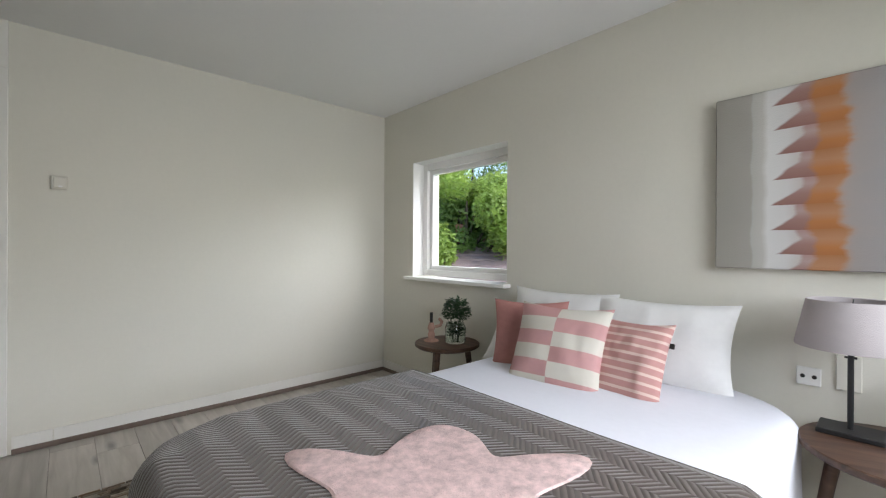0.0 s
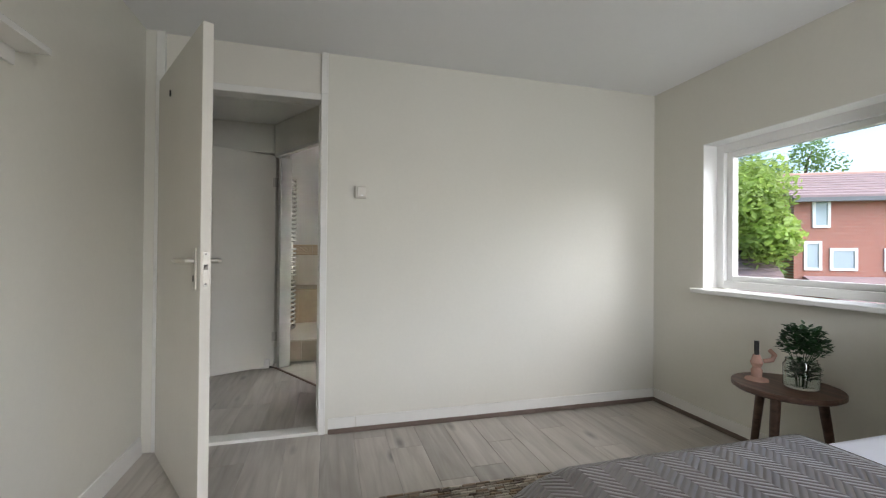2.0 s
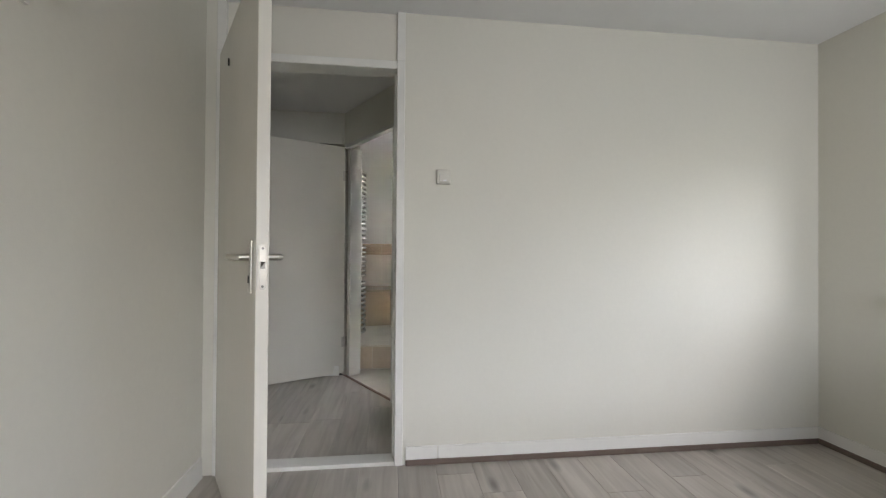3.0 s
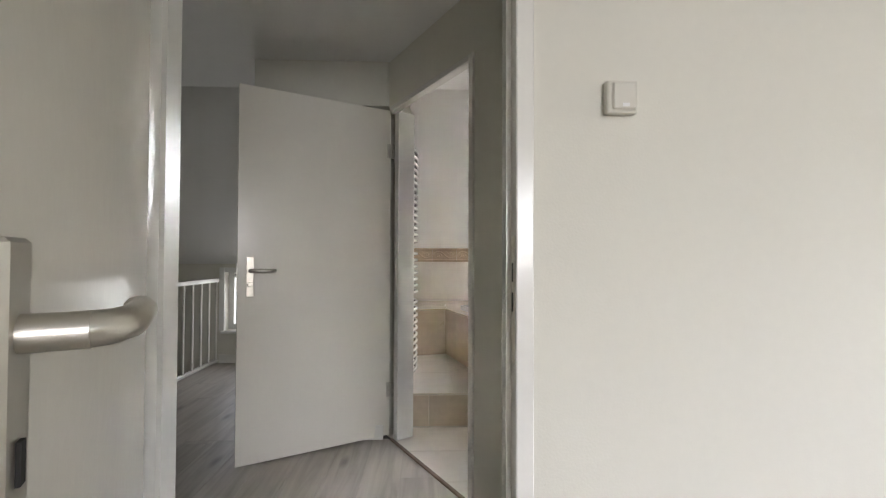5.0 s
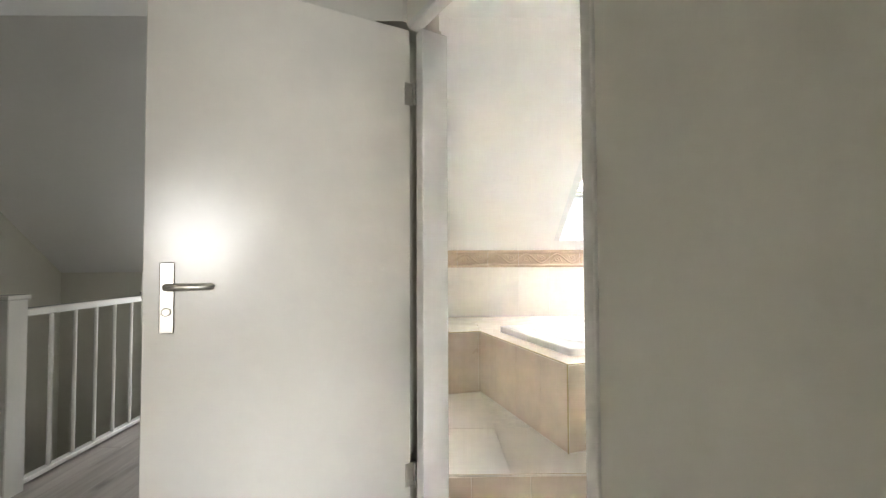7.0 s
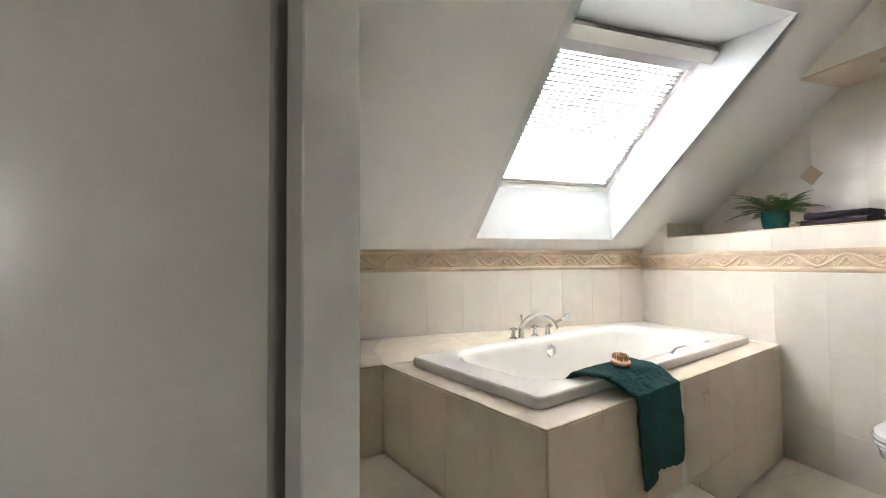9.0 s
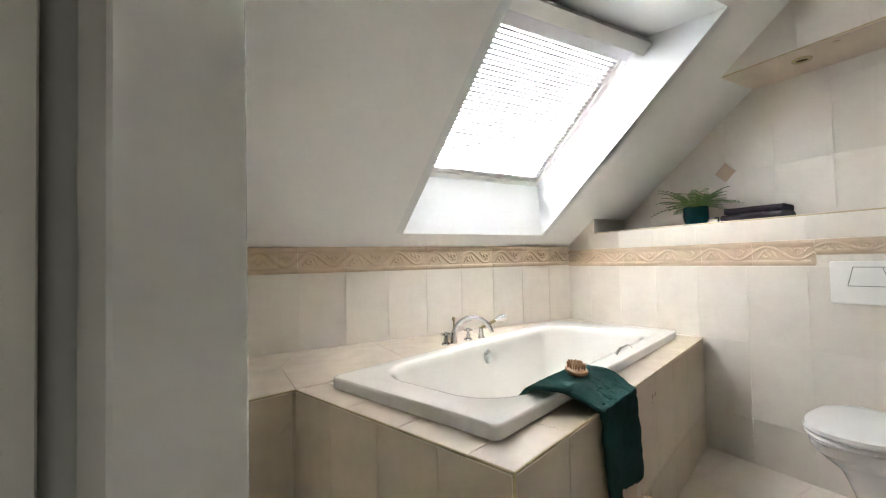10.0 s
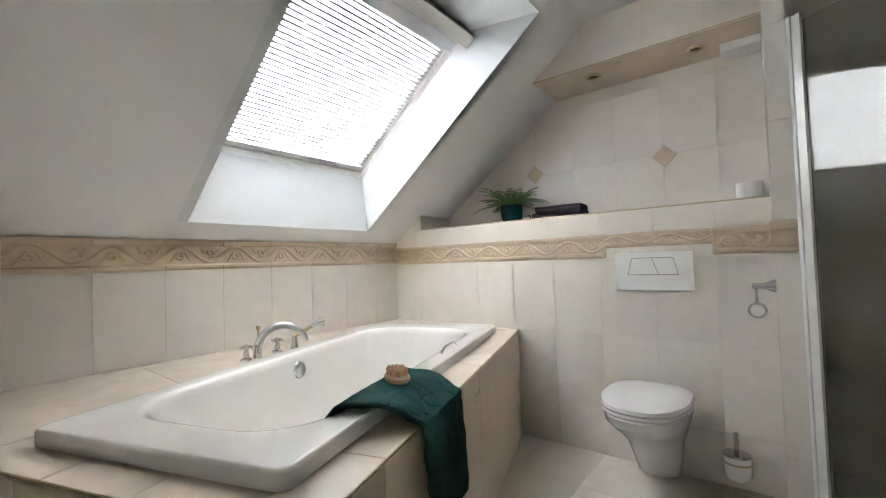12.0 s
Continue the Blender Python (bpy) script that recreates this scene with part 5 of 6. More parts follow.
hb = thing("toilet_brush", pose(BX - 0.07, 1.548, 0.015), "chrome toilet brush in a glass cup on the wall", "toilet brush")
b = B()
lathe(b, [(0, 0.06), (0.04, 0.06), (0.052, 0.075), (0.055, 0.16), (0.052, 0.16), (0.048, 0.08), (0, 0.07)], 24)
part("cup", b, M_CERAMIC, hb, smooth=True)
b = B()
lathe(b, [(0, 0.162), (0.056, 0.162), (0.05, 0.17), (0.01, 0.178), (0.008, 0.25), (0.011, 0.258), (0, 0.26)], 20)
part("handle", b, M_CHROME, hb, smooth=True)
b = B()
sweep(b, [(0.07, 0, 0.12), (0.05, 0, 0.12)], 0.014, 12)
lathe(b, [(0.056, 0.13), (0.0575, 0.13), (0.0575, 0.138), (0.056, 0.138), (0.056, 0.13)], 24)
part("bracket", b, M_BRASS, hb, smooth=True)

ph = thing("paper_holder", pose(-0.345, 1.368, 0.92), "chrome toilet paper holder ring on the wall stub", "paper holder")
b = B()
lathe(b, [(0, 0), (0.032, 0), (0.029, 0.012), (0.017, 0.04), (0.011, 0.06), (0.014, 0.075), (0.012, 0.092), (0, 0.094)], 18)
bmesh.ops.rotate(b, verts=b.verts, cent=(0, 0, 0), matrix=Matrix.Rotation(radians(-90), 3, 'X'))
part("arm", b, M_CHROME, ph, smooth=True)
b = B()
sweep(b, [(0, 0.078, 0.008), (0, 0.078, -0.08)], 0.006, 10)
sweep(b, [(0, 0.078 + 0.03 * math.cos(a), -0.105 + 0.03 * math.sin(a)) for a in [2 * math.pi * k / 20 for k in range(21)]], 0.005, 8)
part("ring", b, M_CHROME, ph, smooth=True)

# on the ledge
fern = thing("fern", pose(-0.12, 2.735, 1.315), "small green fern in a teal pot on the ledge", "potted plant")
b = B()
lathe(b, [(0, 0), (0.056, 0), (0.066, 0.02), (0.073, 0.06), (0.07, 0.115), (0.064, 0.115), (0.064, 0.02), (0, 0.02)], 32)
part("pot", b, M_POT, fern, smooth=True)
random.seed(8)
b = B()
for k in range(58):
    a = k * 2.399 + random.uniform(-0.2, 0.2)
    ln = random.uniform(0.16, 0.27)
    lift = random.uniform(0.35, 1.7)
    prev = None
    p = Vector((0.015 * math.cos(a), 0.015 * math.sin(a), 0.095))
    d = Vector((math.cos(a), math.sin(a), lift)).normalized()
    for j in range(11):
        q = p + d * ln / 11
        s = Vector((-math.sin(a), math.cos(a), 0))
        wd = 0.021 * math.sin(math.pi * (j + 1.2) / 12.5) + 0.003
        for sg in (1, -1):
            leaf(b, p, d * 0.5 + s * sg, (0, 0, 1), wd * 1.8, 0.0095)
        p = q
        d = (d + Vector((0, 0, -0.1))).normalized()
part("fronds", b, M_FERN, fern)
jr_ = thing("small_jar", pose(-0.14, 2.617, 1.315), "small clear jar with a metal lid on the ledge", "jar")
b = B()
lathe(b, [(0, 0), (0.027, 0), (0.029, 0.004), (0.029, 0.027), (0, 0.027)], 20)
part("jar", b, M_JAR, jr_, smooth=True)
b = B()
lathe(b, [(0, 0.028), (0.03, 0.028), (0.03, 0.036), (0, 0.037)], 20)
part("lid", b, M_CHROME, jr_)
for k, (h0, dx) in enumerate(((0.0, 0.0), (0.038, -0.008))):
    t_ = thing("folded_towel", pose(-0.12, 2.40 + dx, 1.315 + h0, 0, 0, 4 * k), "folded charcoal towel on the ledge", "towel", "stack of folded towels")
    b = B()
    w_ = 0.15 - 0.012 * k
    loops = []
    for i in range(17):
        y = -w_ + 2 * w_ * i / 16
        lp = []
        for p in rounded_rect(-0.085, 0.085, 0.0, 0.036, 0.0175, 0, 5):
            lp.append((p[0], y, p[1] + 0.003 * noise.noise(Vector((p[0] * 8, y * 8, k + 1))) * (p[1] > 0.01)))
        loops.append(lp)
    loft(b, loops, True, True)
    part("towel_fold", b, M_DTOWEL, t_, smooth=True)
rl = thing("paper_roll", pose(-0.02, 1.457, 1.315), "white toilet paper roll on the ledge", "paper roll")
b = B()
lathe(b, [(0.02, 0), (0.055, 0), (0.056, 0.004), (0.056, 0.093), (0.055, 0.097), (0.02, 0.097), (0.02, 0)], 32)
part("roll", b, M_PAPER, rl, smooth=False)


def spot(x, y):
    e = thing("ceiling_spot", pose(x, y, 2.13), "small brass recessed spotlight, switched off", "spotlight", "niche spotlights")
    b = B()
    lathe(b, [(0.044, -0.006), (0.042, -0.013), (0.03, -0.016), (0.027, -0.006), (0.044, -0.006)], 24)
    part("ring", b, M_BRASS, e, smooth=True)
    b = B()
    lathe(b, [(0, -0.006), (0.028, -0.006), (0.026, -0.009), (0, -0.010)], 20)
    part("bulb", b, mat("unlit_bulb", (0.09, 0.08, 0.06), 0.15), e, smooth=True)


spot(-0.14, 2.156)
spot(-0.11, 1.646)
vt = thing("extractor_vent", pose(0.0, 1.46, 2.13), "white plastic extractor vent under the soffit", "vent")
b = B()
box(b, -0.07, 0.07, -0.085, 0.085, -0.045, 0.0, 0.008, 2)
part("housing", b, M_WHITE, vt)
b = B()
sweep(b, [(BX + 0.004, 1.38, 2.131), (BX + 0.004, 2.47, 2.131)], 0.005, 8)
sweep(b, [(BX + 0.004, 1.38, 1.309), (BX + 0.004, 3.41, 1.309)], 0.004, 8)
structure("trim_niche_edge", b, M_BRASS, "thin brass edge trim of the niche", "trim")

# towel radiator
rd = thing("towel_radiator", pose(-2.92, 0, 0), "white bowed tube towel radiator on the wall", "radiator")
for y in (1.97, 2.40):
    b = B()
    sweep(b, [(0.045, y, 0.27), (0.045, y, 1.95)], 0.016, 12)
    part("collector", b, M_RAD, rd, smooth=True)
zs = [0.30 + 0.049 * k for k in range(11)] + [0.868 + 0.047 * k for k in range(7)] + [1.243 + 0.0475 * k for k in range(15)]
pth = [(0.05 + 0.085 * math.sin(math.pi * k / 14) ** 0.6, 1.97 + 0.43 * k / 14, 0) for k in range(15)]
b = B()
sweep(b, pth, 0.0115, 10)
t0 = part("tube", b, M_RAD, rd, smooth=True)
t0.location.z = zs[0]
for z in zs[1:]:
    o_ = new("tube", t0.data)
    o_.parent = rd
    o_.location.z = z
for z in (0.42, 1.75):
    b = B()
    sweep(b, [(0.0, 1.99, z), (0.045, 1.99, z)], 0.012, 10)
    part("bracket", b, M_RAD, rd)

# shower
sh = thing("shower_enclosure", pose(-0.40, 1.30, 0), "corner shower with dark glass and white frame", "shower")
sd = Vector((-0.615, -0.788)).normalized()


def sh_box(bm, s0, s1, n0, n1, z0, z1):
    q = [(sd.x * s + sd.y * n, sd.y * s - sd.x * n) for s, n in ((s0, n0), (s1, n0), (s1, n1), (s0, n1))]
    hexa(bm, [(*p, z0) for p in q] + [(*p, z1) for p in q])


b = B()
sh_box(b, 0.0, 0.028, -0.02, 0.02, 0.1, 2.0)
part("wall_profile", b, M_WHITE, sh)
b = B()
sh_box(b, 0.031, 0.062, -0.016, 0.016, 0.1, 2.0)
part("door_profile", b, M_RAD, sh)
b = B()
sh_box(b, 0.064, 0.82, -0.003, 0.003, 0.13, 1.97)
part("glass_panel", b, M_SMOKE, sh)
b = B()
sh_box(b, 0.0, 0.86, -0.025, 0.02, 0.06, 0.1)
part("base_profile", b, M_WHITE, sh)
b = B()
sh_box(b, 0.822, 0.86, -0.02, 0.02, 0.1, 2.0)
part("end_profile", b, M_WHITE, sh)
b = B()
prism(b, [(0.40, 0.0), (0.40, -1.17), (-0.53, -1.17), (-0.53, -0.69), (0.0, 0.0)], 0.0, 0.06)
part("tray", b, M_CERAMIC, sh)

# ---- outside ----
b = B()
box(b, -600, 900, -900, 900, -3.4, -2.9)
structure("ground", b, mat("lawn", (0.06, 0.1, 0.03), 0.95, vary=0.3, scale=0.6, fine=6), "green ground around the houses", "ground")

M_BRICK = mat("far_brick", (0.42, 0.2, 0.155), 0.9, vary=0.16, scale=3, fine=14)
_n, _l = M_BRICK.node_tree.nodes, M_BRICK.node_tree.links
_bt = _n.new("ShaderNodeTexBrick")
_bt.inputs["Scale"].default_value = 4.6
_bt.inputs["Color1"].default_value, _bt.inputs["Color2"].default_value = (0.36, 0.13, 0.09, 1), (0.42, 0.17, 0.12, 1)
_bt.inputs["Mortar"].default_value = (0.42, 0.36, 0.31, 1)
_bt.inputs["Mortar Size"].default_value = 0.014
_mp = _n.new("ShaderNodeMapping")
_mp.inputs["Rotation"].default_value = (radians(90), 0, 0)
_l.new(_n.new("ShaderNodeTexCoord").outputs["Object"], _mp.inputs["Vector"])
_l.new(_mp.outputs[0], _bt.inputs["Vector"])
_l.new(_bt.outputs[0], bsdf(M_BRICK).inputs["Base Color"])
M_RTILE = mat("far_roof_tile", (0.30, 0.215, 0.205), 0.8, vary=0.2, scale=2, fine=18)
M_PANEG = mat("far_pane", (0.42, 0.50, 0.53), 0.15, vary=0.1)
M_ZINC = mat("gutter_zinc", (0.16, 0.165, 0.17), 0.6)


def house(m, w, dp, eave, ridge, label, wins):
    """House: facade in the local xz plane facing -y, pitched roof with its ridge along x."""
    h = thing("house", m, label, "house")
    b = B()
    box(b, 0, w, 0, dp, 0, eave)
    part("wall", b, M_BRICK, h)
    b = B()
    slab(b, -0.0, w, [(0, eave), (dp, eave), (dp / 2, ridge - 0.1)])
    part("gable", b, M_BRICK, h)
    nrow = 9
    b = B()
    for side in (0, 1):
        for k in range(nrow):
            f0, f1 = k / nrow, (k + 1) / nrow
            y0, y1 = (-0.25 + (dp / 2 + 0.25) * f0, -0.25 + (dp / 2 + 0.25) * f1)
            z0, z1 = eave - 0.1 + (ridge - eave + 0.1) * f0, eave - 0.1 + (ridge - eave + 0.1) * f1
            if side:
                y0, y1 = dp - y0, dp - y1
            slab(b, -0.15, w + 0.15, [(y0, z0), (y1, z1), (y1, z1 + 0.09), (y0, z0 + 0.14)])
    part("roof", b, M_RTILE, h)
    b = B()
    sweep(b, [(-0.15, dp / 2, ridge + 0.08), (w + 0.15, dp / 2, ridge + 0.08)], 0.11, 8)
    part("ridge_tiles", b, M_BRICKT, h)
    b = B()
    box(b, -0.15, w + 0.15, -0.36, -0.2, eave - 0.22, eave - 0.06)
    part("gutter", b, M_ZINC, h)
    for x, z, ww, hh in wins:
        b = B()
        for x0, x1, z0, z1 in ((x, x + 0.1, z, z + hh), (x + ww - 0.1, x + ww, z, z + hh), (x + 0.1, x + ww - 0.1, z, z + 0.1), (x + 0.1, x + ww - 0.1, z + hh - 0.1, z + hh)):
            box(b, x0, x1, -0.05, 0.05, z0, z1)
        wf = part("window", b, M_WHITE, h)
        b = B()
        box(b, x + 0.1, x + ww - 0.1, -0.015, 0.02, z + 0.1, z + hh - 0.1)
        part("pane", b, M_PANEG, wf)
    return h


HM = Matrix.Translation((15.5, 9.6, -2.9)) @ pose(0, 0, 0, 0, 0, -30)
h1 = house(HM, 12.0, 7.0, 6.35, 7.7, "red brick house with a brown tiled roof", [(0.61, 5.12, 0.6, 1.15), (0.33, 3.44, 0.6, 1.15), (1.19, 3.44, 0.9, 0.88), (2.92, 3.44, 0.9, 0.88), (3.4, 5.12, 0.6, 1.15), (4.6, 3.44, 0.6, 1.15)])
b = B()
slab(b, 0.3, 9.0, [(-2.4, 2.3), (-0.02, 3.1), (-0.02, 3.22), (-2.4, 2.42)])
part("porch_roof", b, M_RTILE, h1)
b = B()
box(b, 0.4, 8.9, -2.2, -0.01, 0.0, 2.33)
part("porch", b, M_BRICK, h1)
h2 = house(Matrix.Translation((6.6, 9.3, -2.9)) @ pose(0, 0, 0, 0, 0, -38), 5.0, 6.0, 2.5, 4.3, "low brick house with a long tiled roof", [])
b = B()
box(b, 2.7, 3.05, 2.8, 3.15, 4.0, 5.1)
part("chimney", b, M_BRICK, h2)


def tree(m, h, rad, count, col, seed, label):
    """Tree with a tapered trunk, limbs and a crown of many loose leaf clumps."""
    rnd = random.Random(seed)
    t = thing("tree", m, label, "tree")
    b = B()
    sweep(b, [(0, 0, 0), (0.1, 0.05, h * 0.3), (0.05, 0.1, h * 0.6), (0, 0, h * 0.85)], [0.28, 0.2, 0.12, 0.04], 10)
    blobs = []
    for k in range(26):
        a, f = rnd.uniform(0, 6.28), rnd.uniform(0.22, 1.0)
        r = rad * (0.35 + 0.65 * math.sin(math.pi * min(1, f * 0.92))) * rnd.uniform(0.5, 1.0)
        c = Vector((r * math.cos(a), r * math.sin(a), h * f))
        blobs.append((c, rad * rnd.uniform(0.28, 0.5)))
        if k % 2 == 0:
            sweep(b, [(0.05, 0.05, h * f * 0.6), c * 0.6 + Vector((0, 0, h * f * 0.35)), c], [0.08, 0.05, 0.02], 6)
    part("trunk", b, mat("bark", (0.09, 0.07, 0.05), 0.9, vary=0.3), t)
    vs, fs = [], []
    for k in range(count):
        c, r = blobs[k % len(blobs)]
        d = Vector((rnd.gauss(0, 1), rnd.gauss(0, 1), rnd.gauss(0, 1))).normalized()
        p = c + d * r * rnd.uniform(0.55, 1.05)
        n1 = Vector((rnd.gauss(0, 1), rnd.gauss(0, 1), rnd.gauss(0, 0.6))).normalized()
        n2 = n1.cross(d + Vector((0.01, 0.02, 0.03))).normalized()
        s = rnd.uniform(0.07, 0.15)
        i = len(vs)
        vs += [p - n1 * s, p + n2 * s * 0.55 + d * s * 0.2, p + n1 * s, p - n2 * s * 0.55 + d * s * 0.2]
        fs.append((i, i + 1, i + 2, i + 3))
    me = bpy.data.meshes.new("crown")
    me.from_pydata([tuple(v) for v in vs], [], fs)
    lm = mat("tree_leaf", col, 0.55, vary=0.5, scale=0.9, fine=9)
    n, l = lm.node_tree.nodes, lm.node_tree.links
    tr, mxs = n.new("ShaderNodeBsdfTranslucent"), n.new("ShaderNodeMixShader")
    l.new(bsdf(lm).inputs["Base Color"].links[0].from_socket, tr.inputs[0])
    mxs.inputs[0].default_value = 0.5
    l.new(bsdf(lm).outputs[0], mxs.inputs[1])
    l.new(tr.outputs[0], mxs.inputs[2])
    l.new(mxs.outputs[0], n["Material Output"].inputs[0])
    me.materials.append(lm)
    o = new("crown", me)
    o.parent = t
    tagged(o, kind="stuff")
    return t


tree(pose(10.8, 9.5, -2.9), 7.2, 2.5, 20000, (0.32, 0.43, 0.10), 1, "bright green leafy tree beside the brick house")
tree(pose(11.6, 10.4, -2.9), 6.2, 2.1, 14000, (0.20, 0.31, 0.085), 2, "dense green tree behind the garden")
tree(pose(14.5, 15.0, -2.9), 12.4, 3.8, 16000, (0.21, 0.32, 0.11), 3, "tall green tree behind the houses")
tree(pose(18.0, 16.0, -2.9), 12.0, 3.4, 14000, (0.21, 0.32, 0.11), 4, "tall light green tree in the distance")
tree(pose(12.3, 9.9, -2.9), 4.8, 1.5, 10000, (0.18, 0.28, 0.075), 6, "dark green shrub tree by the house corner")
tree(pose(27.0, 17.0, -2.9), 10.5, 3.0, 8000, (0.16, 0.26, 0.08), 7, "tree top rising behind the roof")
tree(pose(11.0, 15.5, -2.9), 12.0, 3.6, 14000, (0.22, 0.33, 0.10), 9, "leafy green tree in the distance")

# ---- laminate planks, tiles and other loose pieces ----
_shared = {}


def piece_mesh(name, size, material, gap=0.0, taper=0.0015, axis=2):
    """One plate centred on its back face, shared between alike pieces; axis is its outward side."""
    key = (name, tuple(round(s, 4) for s in size), axis)
    if key not in _shared:
        b = B()
        hx, hy, t = size[0] / 2 - gap, size[1] / 2 - gap, size[2]
        q = taper
        lo = [(-hx, -hy, 0), (hx, -hy, 0), (hx, hy, 0), (-hx, hy, 0)]
        mid = [(x, y, t - q) for x, y, _ in lo]
        hi = [(-hx + q, -hy + q, t), (hx - q, -hy + q, t), (hx - q, hy - q, t), (-hx + q, hy - q, t)]
        v = [[b.verts.new(p) for p in r] for r in (lo, mid, hi)]
        for r0, r1 in zip(v, v[1:]):
            for i in range(4):
                b.faces.new((r0[i], r0[(i + 1) % 4], r1[(i + 1) % 4], r1[i]))
        b.faces.new(v[2])
        me = bpy.data.meshes.new(name)
        b.to_mesh(me)
        b.free()
        me.materials.append(material)
        _shared[key] = me
    return _shared[key]


def piece(name, me, m, parent):
    o = new(name, me)
    o.parent = parent
    o.matrix_local = parent.matrix_world.inverted() @ m if parent.matrix_world != Matrix.Identity(4) else m
    return o


def cut(pts, q, nx, ny):
    """The part of an outline on the side of the line through q to which (nx, ny) points."""
    out = []
    side = [(p[0] - q[0]) * nx + (p[1] - q[1]) * ny for p in pts]
    for i in range(len(pts)):
        a, c, da, dc = pts[i], pts[(i + 1) % len(pts)], side[i], side[(i + 1) % len(pts)]
        if da >= 0:
            out.append(a)
        if da * dc < 0:
            f = da / (da - dc)
            out.append((a[0] + (c[0] - a[0]) * f, a[1] + (c[1] - a[1]) * f))
    return out


def planks(parent, x0, x1, y0, y1, seed, lines=()):
    rnd = random.Random(seed)
    w, ln = 0.192, 1.285
    x = x0
    while x < x1 - 0.01:
        ww = min(w, x1 - x)
        y = y0 - rnd.uniform(0, ln)
        while y < y1:
            a, c = max(y, y0), min(y + ln, y1)
            if c - a > 0.03:
                q = whole = [(x, a), (x + ww, a), (x + ww, c), (x, c)]
                for ln_q, nx, ny in lines:
                    q = cut(q, ln_q, nx, ny) if q else q
                if len(q) < 3:
                    y += ln
                    continue
                if q != whole:
                    bb = B()
                    prism(bb, q, -0.012, 0.0)
                    part("plank", bb, M_LAMINATE, parent)
                    y += ln
                    continue
                me = piece_mesh("plank", (round(ww, 3), round(c - a, 3), 0.012), M_LAMINATE, 0.0006, 0.0012)
                piece("plank", me, pose(x + ww / 2, (a + c) / 2, -0.012), parent)
            y += ln
        x += w


planks(floor_bed, -3.43, 0.0, -4.42, 0.0, 1)
planks(floor_hall, -4.948, -2.9, 1.64, 3.52, 4, [((-3.782, 0), -1, 0)])
planks(floor_hall, -4.948, -2.0, 0.1, 1.64, 2, [(dg(0, 0), -NX, -NY)])


def wall_pose(p, out):
    """Pose of a plate whose back sits at p: local z points out, local y up."""
    o = Vector((*out, 0)).normalized()
    up = Vector((0, 0, 1))
    x = up.cross(o)
    return Matrix.Translation(p) @ Matrix((x, up, o)).transposed().to_4x4()


def tile_field(parent, name, material, p0, along, out, cols, rows, skip=None, embed=0.0):
    """Tiles over a wall: p0 a point at floor level, along the wall; cols and rows are lists of joints."""
    al = Vector((*along, 0)).normalized()
    for c0, c1 in zip(cols, cols[1:]):
        for r0, r1 in zip(rows, rows[1:]):
            if c1 - c0 < 0.012 or r1 - r0 < 0.012 or (skip and skip((c0 + c1) / 2, (r0 + r1) / 2)):
                continue
            me = piece_mesh(name, (round(c1 - c0, 3), round(r1 - r0, 3), 0.008), material, 0.0007, 0.0008)
            q = Vector((p0[0], p0[1], 0)) + al * (c0 + c1) / 2 + Vector((0, 0, (r0 + r1) / 2)) + Vector((*out, 0)) * embed
            piece(name, me, wall_pose(q, out), parent)


def joints(a, b_, first, pitch):
    k = math.ceil((a - first) / pitch + 1e-6)
    out = [a]
    while first + k * pitch < b_ - 1e-6:
        out.append(first + k * pitch)
        k += 1
    return out + [b_]


# knee wall behind the tub
tile_field(wall_back, "tile", M_TILE, (0, BY + 0.008), (1, 0), (0, -1), joints(-2.92, BX, -2.655, 0.27), [0.642, 1.068])
# toilet wall: below the border, above it, niche back, header
tile_field(wall_toilet, "tile", M_TILE, (BX + 0.008, 0), (0, 1), (-1, 0), joints(1.378, BY, 1.592, 0.2665), [0.0, 0.242, 0.647, 1.058])
tile_field(wall_toilet, "tile", M_TILE, (BX + 0.008, 0), (0, 1), (-1, 0), joints(1.378, BY, 1.592, 0.2665), [1.192, 1.306])
tile_field(wall_toilet, "tile", M_TILE, (0.093, 0), (0, 1), (-1, 0), joints(1.378, 3.6, 1.852, 0.2665), [1.306, 1.645, 2.05, 2.13], skip=lambda y, z: z > roof(y, 0.25))
tile_field(wall_toilet, "tile", M_TILE, (BX + 0.008, 0), (0, 1), (-1, 0), joints(1.378, 2.5, 1.592, 0.2665), [2.136, 2.39], skip=lambda y, z: z > roof(y, 0.2))
# ledge top and soffit
for c0, c1 in zip(joints(1.378, 3.41, 1.592, 0.2665), joints(1.378, 3.41, 1.592, 0.2665)[1:]):
    piece("ledge_tile", piece_mesh("ledge_tile", (0.352, round(c1 - c0, 3), 0.008), M_TILE, 0.0013), pose(-0.0905, (c0 + c1) / 2, 1.306), wall_toilet)
b = B()
box(b, BX + 0.001, 0.084, 1.38, 2.47, 2.124, 2.13)
structure("trim_soffit", b, M_DTILE, "sand coloured soffit over the niche", "trim")
b = B()
box(b, BX - 0.003, 0.084, 1.371, 1.3775, 1.314, 2.124)
structure("trim_niche_end", b, M_TILE, "beige tiled end of the niche", "trim")
# wall stub by the shower
tile_field(wall_stub, "tile", M_TILE, (0, 1.37), (1, 0), (0, 1), [-0.42, BX], [0.0, 0.242, 0.647, 1.058])
tile_field(wall_stub, "tile", M_TILE, (0, 1.37), (1, 0), (0, 1), [-0.42, BX], [1.192, 1.6, 2.0, 2.39])
tile_field(wall_stub, "tile", M_TILE, (-0.42, 0), (0, 1), (-1, 0), [1.30, 1.378], [0.0, 0.242, 0.647, 1.058])
tile_field(wall_stub, "tile", M_TILE, (-0.42, 0), (0, 1), (-1, 0), [1.30, 1.378], [1.192, 1.6, 2.0, 2.39])
